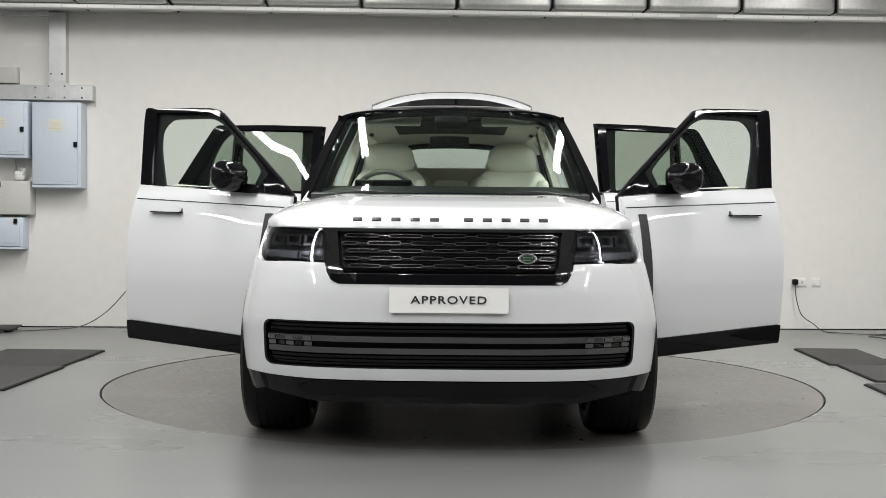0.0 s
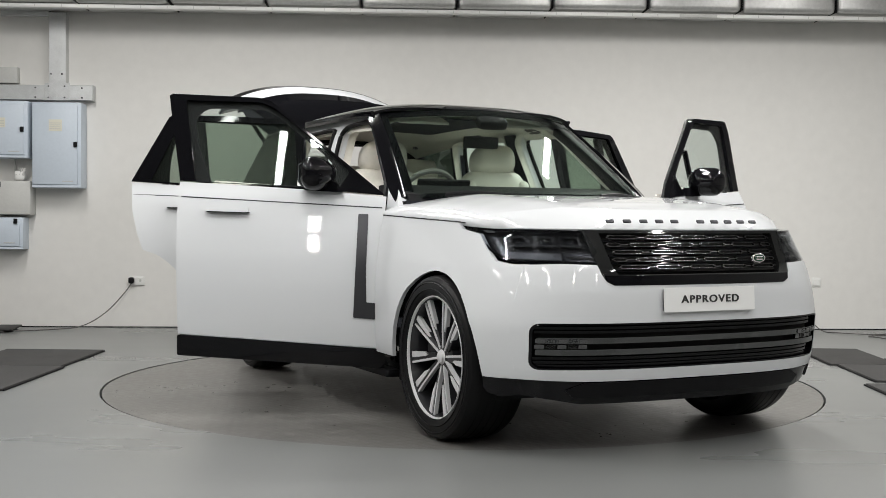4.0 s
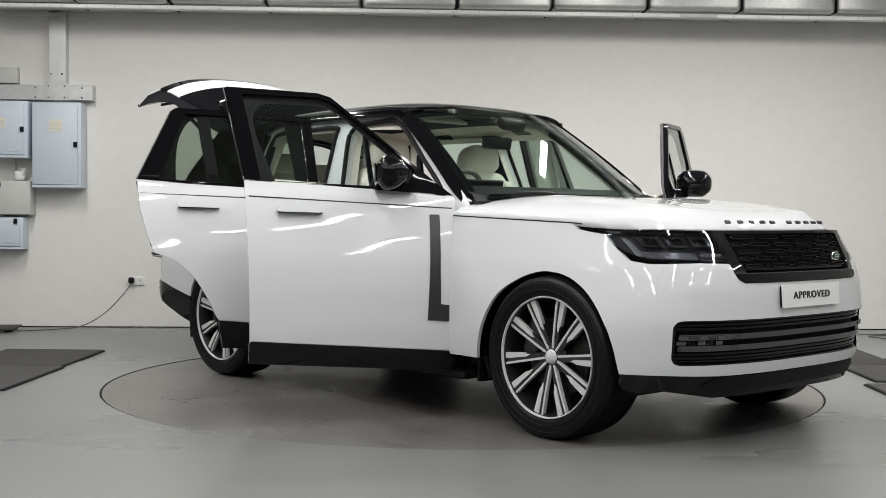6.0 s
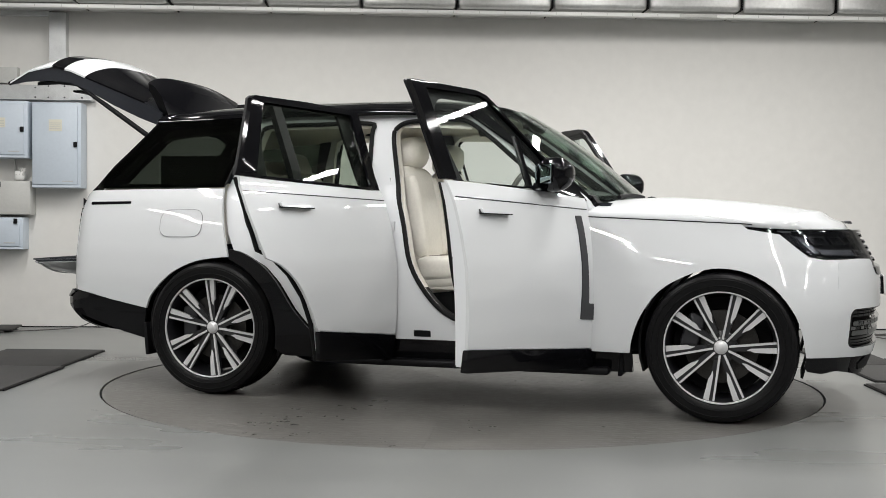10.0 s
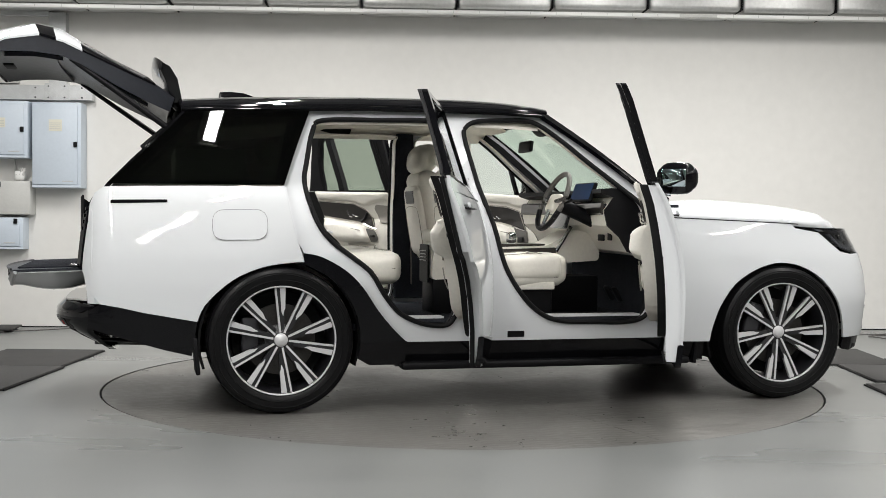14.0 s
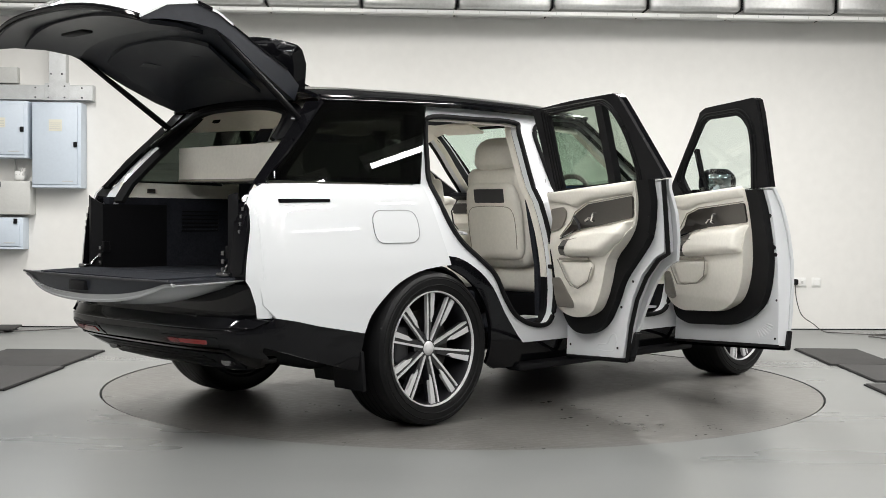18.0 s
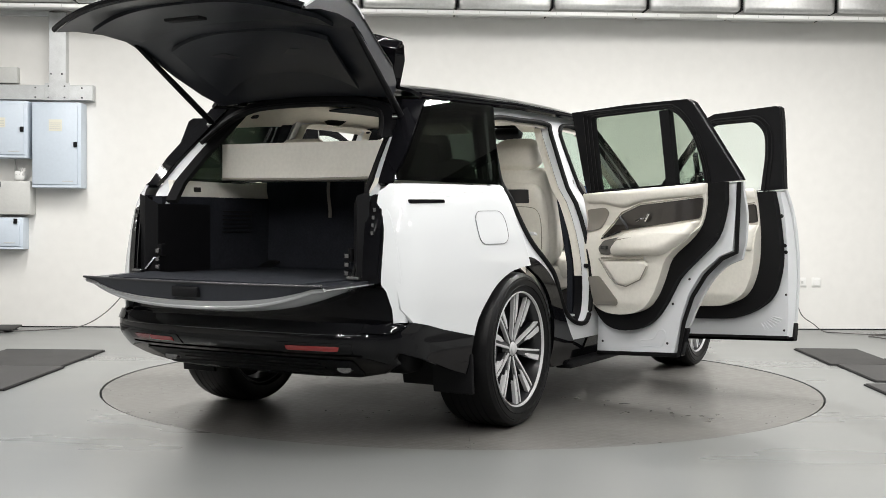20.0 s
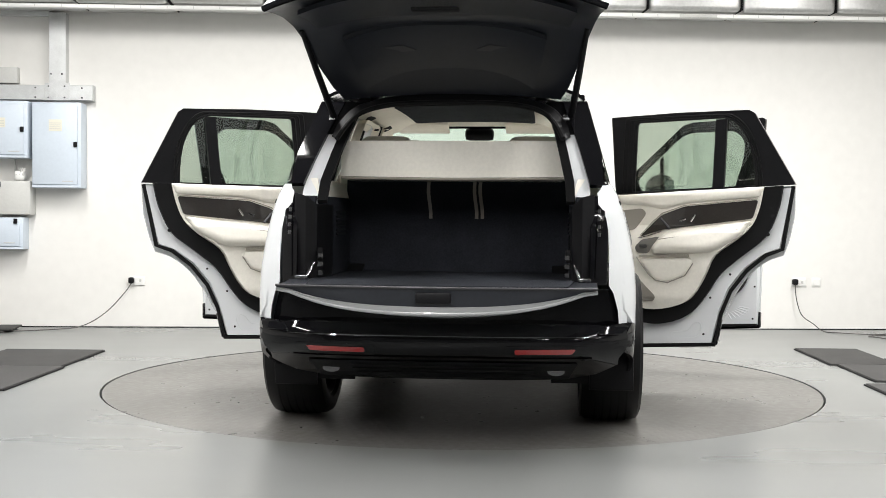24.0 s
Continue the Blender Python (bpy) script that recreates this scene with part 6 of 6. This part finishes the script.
def dashboard():
    def bar(profile, y0, y1, name, m, parent, label="", n=9, bow=.06):
        rows = []
        for j in range(n):
            y = y0 + (y1 - y0) * j / (n - 1)
            rows.append([(x + bow * (1 - (y / .75) ** 2), y, z) for x, z in profile])
        bm = grid_mesh(rows, wrap=True)
        bm.faces.new([v for v in bm.verts[:len(profile)]][::-1])
        bm.faces.new([v for v in bm.verts[-len(profile):]])
        return part(name, bm, m, parent, label)
    low = [(.70, 1.20), (.64, 1.12), (.66, 1.03), (.74, .96), (.79, .875), (.86, .85), (1.0, .85), (1.02, 1.16)]
    d = bar(low, -.78, .78, "dashboard", CREAM, car, "cream and black dashboard")
    bar([(1.03, 1.160), (1.00, 1.200), (.86, 1.240), (.70, 1.255), (.62, 1.250), (.62, 1.225), (.70, 1.20)], -.79, .79, "dash_top", SATIN, d)
    bar([(.645, 1.175), (.628, 1.165), (.622, 1.105), (.645, 1.095)], -.76, .76, "dash_fascia", WOOD, d)
    for s in (-1, 1):
        end = [(x + (.012 if x > .9 else -.006), z) for x, z in low]
        part("dash_end", skin(end, lambda u, v, dd: (u, s * (.782 + dd), v), .012, step=.3), SATIN, d)
    scr = Matrix.Translation((.655, -.40, 1.235)) @ Matrix.Rotation(.35, 4, "Y")
    part("driver_screen", boxed((-.012, -.17, -.062), (.012, .17, .062), .01, 3, scr), SATIN, d, "slim black driver display")
    part("display_glass", boxed((-.0150, -.158, -.052), (-.0125, .158, .052), .001, 1, scr), BLUE_SCREEN, d, "navy blue lit display")
    part("centre_screen", boxed((-.012, -.16, -.10), (.012, .16, .10), .012, 3, Matrix.Translation((.655, .0, 1.10)) @ Matrix.Rotation(.30, 4, "Y")), SCREEN, d, "dark centre display")
    for y in (-.70, -.20, .20, .70):
        part("air_vent", boxed((-.01, -.06, -.018), (.01, .06, .018), .006, 2, Matrix.Translation((.655, y, 1.145))), SATIN, d)
    part("glovebox_switch", boxed((-.006, -.03, -.03), (.006, .03, .03), .006, 2, Matrix.Translation((.735, -.64, .97))), SATIN, d)
    part("knee_switch", boxed((-.006, -.05, -.02), (.006, .05, .02), .010, 2, Matrix.Translation((.735, -.50, .955))), SATIN, d)
    # centre console
    c = part("centre_console", skin(rounded([(-.26, .68), (.20, .70), (.45, .775), (.86, .80), (.86, .96), (.70, 1.0), (.50, .895), (.12, .885), (.08, .93), (-.24, .93)], .03, 4), lambda u, v, dd: (u, -.155 + dd, v), .31, step=.2), CREAM, car, "cream centre console")
    part("console_base", boxed((-.25, -.145, .465), (.86, .145, .70), .01, 2), SATIN, c)
    part("console_top", skin(rounded([(.10, -.14), (.50, -.14), (.50, .14), (.10, .14)], .02, 3), lambda u, v, dd: (u, v, .905 + .02 * max(0, u - .4) - dd), .02, step=.2), WOOD, c)
    part("console_side_insert", skin(rounded([(.04, .82), (.56, .835), (.56, .885), (.04, .868)], .01, 3), lambda u, v, dd: (u, -.158 - dd, v), .006, step=.2), WOOD, c)
    part("console_armrest", cushion((-.08, 0, .95), (.36, .29, .09), .035, None, 7), CREAM, c)
    part("gear_selector", cushion((.30, -.03, .945), (.07, .05, .07), .02, None, 5), BRIGHT, c)
    part("console_trim", tube([(.56, -.165, .86), (.66, -.168, 1.02)], .012, 6), CHROME, c)
    part("rear_vent_panel", skin(rounded([(-.11, .66), (.11, .66), (.11, .90), (-.11, .90)], .02, 3), lambda u, v, dd: (-.265 - dd, u, v), .012, step=.2), SATIN, c)
    for z in (.80, .82, .84, .86):
        part("rear_vent_slat", boxed((-.285, -.09, z - .004), (-.275, .09, z + .004), .002, 1), CHROME, c)
    # steering wheel
    M = Matrix.Translation((.455, -.40, 1.178)) @ Matrix.Rotation(radians(-25), 4, "Y").inverted()
    ring = [M @ Vector((0, .187 * math.cos(a), .187 * math.sin(a))) for a in np.linspace(0, 2 * math.pi, 40, endpoint=False)]
    w = part("steering_wheel", tube(ring, .0165, 10, True), WHEEL_GRIP, car, "cream and black steering wheel")
    part("wheel_boss", cushion((.015, 0, -.01), (.06, .16, .13), .03, M, 6), CREAM, w)
    for a, b in (((0, -.07, .0), (0, -.175, .02)), ((0, .07, .0), (0, .175, .02)), ((0, .0, -.06), (0, .0, -.18))):
        part("wheel_spoke", tube([M @ Vector(a), M @ Vector(b)], [.022, .014], 8, flat=.6), CHROME, w)
    part("wheel_grip", tube([M @ Vector((0, .187 * math.cos(a), .187 * math.sin(a))) for a in np.linspace(radians(200), radians(340), 14)], .0172, 10), SATIN, w)
    part("steering_column", tube([M @ Vector((.04, 0, 0)), (.72, -.40, 1.06)], .045, 12), SATIN, w)
    for t in (-1, 1):
        part("column_stalk", tube([M @ Vector((.06, t * .05, .02)), M @ Vector((.05, t * .16, .03))], .009, 8), SATIN, w)
    for x, y in ((.86, -.46), (.86, -.33)):
        part("pedal", boxed((-.01, -.03, -.05), (.01, .03, .05), .006, 2, Matrix.Translation((x, y, .60)) @ Matrix.Rotation(-.5, 4, "Y")), SATIN, car)


cabin_shell()
both(front_seat)
rear_bench()
dashboard()
# ---------------------------------------------------------------- things on the wall and floor
def on_wall(ob):
    ob.matrix_basis = WALL
    return ob


def cabinet(name, x0, x1, z0, z1, depth, m, label, door=True, latch=None, paper=None):
    root = on_wall(empty(name))
    tagged(root, label, "cabinet")
    part("body", boxed((x0, -depth + .012, z0), (x1, 0, z1), .006, 2), m, root)
    if door:
        part("door", boxed((x0 + .012, -depth - .008, z0 + .03), (x1 - .03, -depth + .011, z1 - .025), .006, 2), m, root)
        part("plinth_fold", boxed((x0 + .004, -depth - .002, z0 + .002), (x1 - .004, -depth + .010, z0 + .024), .003, 1), m, root)
        part("rating_bar", boxed((x1 - .17, -depth - .0105, z0 + .058), (x1 - .07, -depth - .0075, z0 + .066), .001, 1), CAB2, root)
    if latch:
        part("latch", boxed((latch[0] - .017, -depth - .024, latch[1] - .024), (latch[0] + .017, -depth - .007, latch[1] + .024), .004, 2), SATIN, root)
    if paper:
        p = part("notice", boxed((paper[0], -depth - .011, paper[1]), (paper[2], -depth - .0075, paper[3]), 0), PAPER, root, "small yellowed notice")
        h = (paper[3] - paper[1]) / 6
        for k in range(1, 5):
            part("print_line", boxed((paper[0] + .008, -depth - .0125, paper[1] + h * k), (paper[2] - .01, -depth - .0108, paper[1] + h * (k + .35)), 0), CAB2, p)
    return root


def wall_things():
    cabinet("switch_cabinet", -4.022, -3.572, 1.317, 2.111, .22, CAB, "tall pale blue-grey steel switch cabinet on the wall", True, (-3.618, 1.719), (-3.862, 1.842, -3.742, 1.95))
    cabinet("switch_cabinet", -4.56, -4.052, 1.589, 2.118, .25, CAB, "short pale blue-grey steel switch cabinet on the wall", True, (-4.098, 1.854), (-4.34, 1.87, -4.25, 1.96))
    cabinet("junction_box", -4.60, -4.044, 1.067, 1.380, .20, CAB2, "light grey steel junction box on the wall", False, (-4.325, 1.345))
    cabinet("switch_cabinet", -4.52, -4.111, .741, 1.039, .20, CAB, "small pale blue-grey steel cabinet near the floor", True, (-4.172, 1.005))
    cabinet("control_box", -4.62, -4.191, 2.297, 2.447, .10, CAB2, "small grey control box above the trunking", False)
    tr = on_wall(empty("cable_trunking"))
    tagged(tr, "galvanised steel cable trunking tee screwed to the wall", "trunking")
    part("riser", boxed((-3.899, -.10, 2.283), (-3.738, 0, 2.96), .004, 1), GALV, tr)
    part("run", boxed((-4.75, -.10, 2.142), (-3.497, 0, 2.282), .004, 1), GALV, tr)
    part("joint_cover", boxed((-3.935, -.104, 2.138), (-3.70, -.098, 2.300), .002, 1), GALV, tr)
    part("end_cap", boxed((-3.508, -.106, 2.138), (-3.490, .0, 2.286), .003, 1), GALV, tr)
    part("top_run", boxed((-4.75, -.09, 2.93), (-3.899, 0, 3.0), .004, 1), GALV, tr)
    for x, z in ((-3.875, 2.385), (-3.775, 2.385), (-3.90, 2.27), (-3.75, 2.27), (-4.02, 2.255), (-3.59, 2.255), (-3.59, 2.165), (-4.02, 2.165), (-3.90, 2.165), (-3.75, 2.165)):
        part("screw", disc((x, -.110, z), .008, .012, "y", 10), GREY_TRIM, tr)
    cd = on_wall(empty("wall_cable"))
    tagged(cd, "thin grey cable running up between the wall boxes", "cable")
    part("lead", tube([(-4.235, -.012, 1.38), (-4.235, -.012, 1.60)], .008, 6), CAB2, cd)
    bl = on_wall(empty("cable_gland"))
    tagged(bl, "bundle of white cable stubs on the junction box", "cable bundle")
    part("clamp", cushion((-4.155, -.12, 1.43), (.10, .08, .09), .025, None, 5), SOCKET, bl)
    for k in range(3):
        part("stub", tube([(-4.19 + .03 * k, -.13, 1.385), (-4.18 + .03 * k, -.15, 1.44), (-4.15 + .02 * k, -.14, 1.50)], .012, 8), CAB2, bl)
    for name, x, label, w in (("wall_socket", -3.024, "white double wall socket with a black plug", .145), ("wall_socket", 3.372, "white double wall socket with a black plug", .145), ("light_switch", 3.518, "white square wall switch", .088)):
        so = on_wall(empty(name))
        tagged(so, label, "socket" if name == "wall_socket" else "switch")
        z = .465 if x > 0 else .447
        part("plate", boxed((x - w, -.014, z - .043), (x, 0, z + .043), .004, 2), SOCKET, so)
        part("face", boxed((x - w + .012, -.018, z - .030), (x - .012, -.0135, z + .030), .003, 1), SOCKET, so)
        if name == "wall_socket":
            part("rocker", boxed((x - .05, -.022, z - .012), (x - .03, -.0175, z + .012), .002, 1), CAB2, so)
            part("plug", cushion((x - w + .025, -.045, z + .004), (.052, .055, .056), .014, None, 6), SATIN, so, "black plug")


def flex(name, pts, label):
    c = empty(name)
    tagged(c, label, "cable")
    part("lead", tube(spline(pts, 8), .005, 8), CABLE, c)


def world_from_wall(x, y, z):
    v = WALL @ Vector((x, y, z))
    return (v.x, v.y, v.z)


def cables():
    a = world_from_wall(-3.14, -.05, .43)
    flex("power_cable", [a, (a[0] - .06, a[1] - .04, .33), (a[0] - .22, a[1] - .10, .15), (a[0] - .42, a[1] - .18, .03), (-3.80, 3.13, .008), (-4.18, 2.93, .008), (-4.9, 2.75, .008)], "thin grey mains cable trailing to the floor")
    b = world_from_wall(3.25, -.05, .45)
    flex("power_cable", [b, (b[0] + .01, b[1] - .02, .30), (b[0] + .06, b[1] - .03, .15), (b[0] + .16, b[1] - .06, .07), (b[0] + .23, b[1] - .16, .008), (3.55, 3.55, .008), (3.90, 3.40, .008), (4.3, 3.75, .008)], "thin grey mains cable trailing to the floor")
    flex("power_cable", [(4.4, 3.5, .008), (4.0, 3.35, .008), (3.76, 3.24, .008), (3.80, 3.12, .008), (3.95, 2.80, .008), (4.4, 2.6, .008)], "loop of thin grey cable on the floor")


def rubber_mat(x0, y0, x1, y1, turn=0.0, label="black rubber floor mat with a worn dusty top", t=.016):
    m = empty("floor_mat", pose((x0 + x1) / 2, (y0 + y1) / 2, 0, 0, 0, turn))
    tagged(m, label, "mat", "rubber floor mats")
    hx, hy = (x1 - x0) / 2, (y1 - y0) / 2
    part("slab", boxed((-hx, -hy, 0), (hx, hy, t), .005, 2), MATR, m)
    part("edge_strip", boxed((-hx - .012, -hy, 0), (-hx - .001, hy, t - .005), .003, 1), RUBBER, m)
    part("edge_strip", boxed((hx + .001, -hy, 0), (hx + .012, hy, t - .005), .003, 1), RUBBER, m)


def mats():
    rubber_mat(-3.56, .485, -2.80, 1.49, 0)
    rubber_mat(-4.40, .40, -3.585, 1.33, 0)
    rubber_mat(-3.54, -.62, -2.775, .47, 0)
    rubber_mat(-4.32, -.70, -3.56, .385, 0)
    rubber_mat(2.745, 1.045, 3.245, 2.09, -1.5)
    rubber_mat(3.27, .95, 3.90, 1.45, -1.5)
    rubber_mat(2.765, .15, 3.27, 1.015, -1.5)
    rubber_mat(2.62, -1.2, 3.4, .0, -1)
    for k in range(2):
        m = empty("folded_mat", pose(-4.55 + .05 * k, 3.02, .02 * k, 0, 0, 3 + 4 * k))
        tagged(m, "folded dark rubber mat stacked by the wall", "mat")
        part("slab", boxed((-.42, -.20, 0.0), (.42, .20, .019), .006, 2), MATR, m)


def duct():
    d = on_wall(empty("air_duct"))
    tagged(d, "long silver foil-lagged air duct under the ceiling", "duct")
    joints = [-6.16, -5.29, -4.41, -3.54, -2.70, -1.835, -.97, -.10, .77, 1.65, 2.52, 3.40, 4.27, 5.14, 6.02]
    for k, (a, b) in enumerate(zip(joints, joints[1:])):
        zb = 2.975 + .006 * math.sin(k * 1.7) + (.0 if a < 1 else .012 * (a - 1) / 3)
        part("duct_section", boxed((a + .006, -.62, zb), (b - .006, -.04, zb + .50), .045, 4), FOIL, d)
        part("joint_band", boxed((b - .005, -.614, zb + .010), (b + .005, -.045, zb + .49), .004, 1), SATIN, d)
    tray = on_wall(empty("cable_tray"))
    tagged(tray, "slim white slotted cable tray under the duct", "cable tray")
    part("tray", boxed((-6.5, -.56, 2.928), (6.5, -.47, 2.962), .004, 1), SOCKET, tray)
    for k in range(40):
        x = -4.6 + .235 * k
        part("slot", boxed((x, -.563, 2.934), (x + .006, -.5595, 2.956), 0), CAB2, tray)
    part("tray_clip", boxed((1.95, -.566, 2.93), (2.30, -.5605, 2.957), .001, 1), CAB2, tray)


def lights():
    """Housings of the ceiling strips."""
    for lx, ly in LAMPS:
        f = empty("strip_light_fitting", pose(lx, ly, 3.44))
        tagged(f, "long white ceiling strip light, switched on", "strip light", "ceiling strip lights")
        part("housing", boxed((-.08, -.82, 0.0), (.08, .82, .07), .01, 2), SOCKET, f)
        for sy in (-1, 1):
            part("end_cap", boxed((-.08, sy * .80 - .015, -.03), (.08, sy * .80 + .015, .0), .004, 1), SOCKET, f)
            part("hanger", tube([(0, sy * .6, .06), (0, sy * .6, .27)], .006, 6), GALV, f)


wall_things()
cables()
mats()
duct()
lights()
def motions():
    """The table turns and carries the car."""
    rows_t, rows_c = [], []
    for t, deg in TURN:
        m = pose(0, 0, 0, 0, 0, deg)
        rows_t.append((t, m))
        rows_c.append((t, m @ Matrix.Translation((0, YC, 0))))
    walk(table, rows_t)
    walk(car, rows_c)


motions()
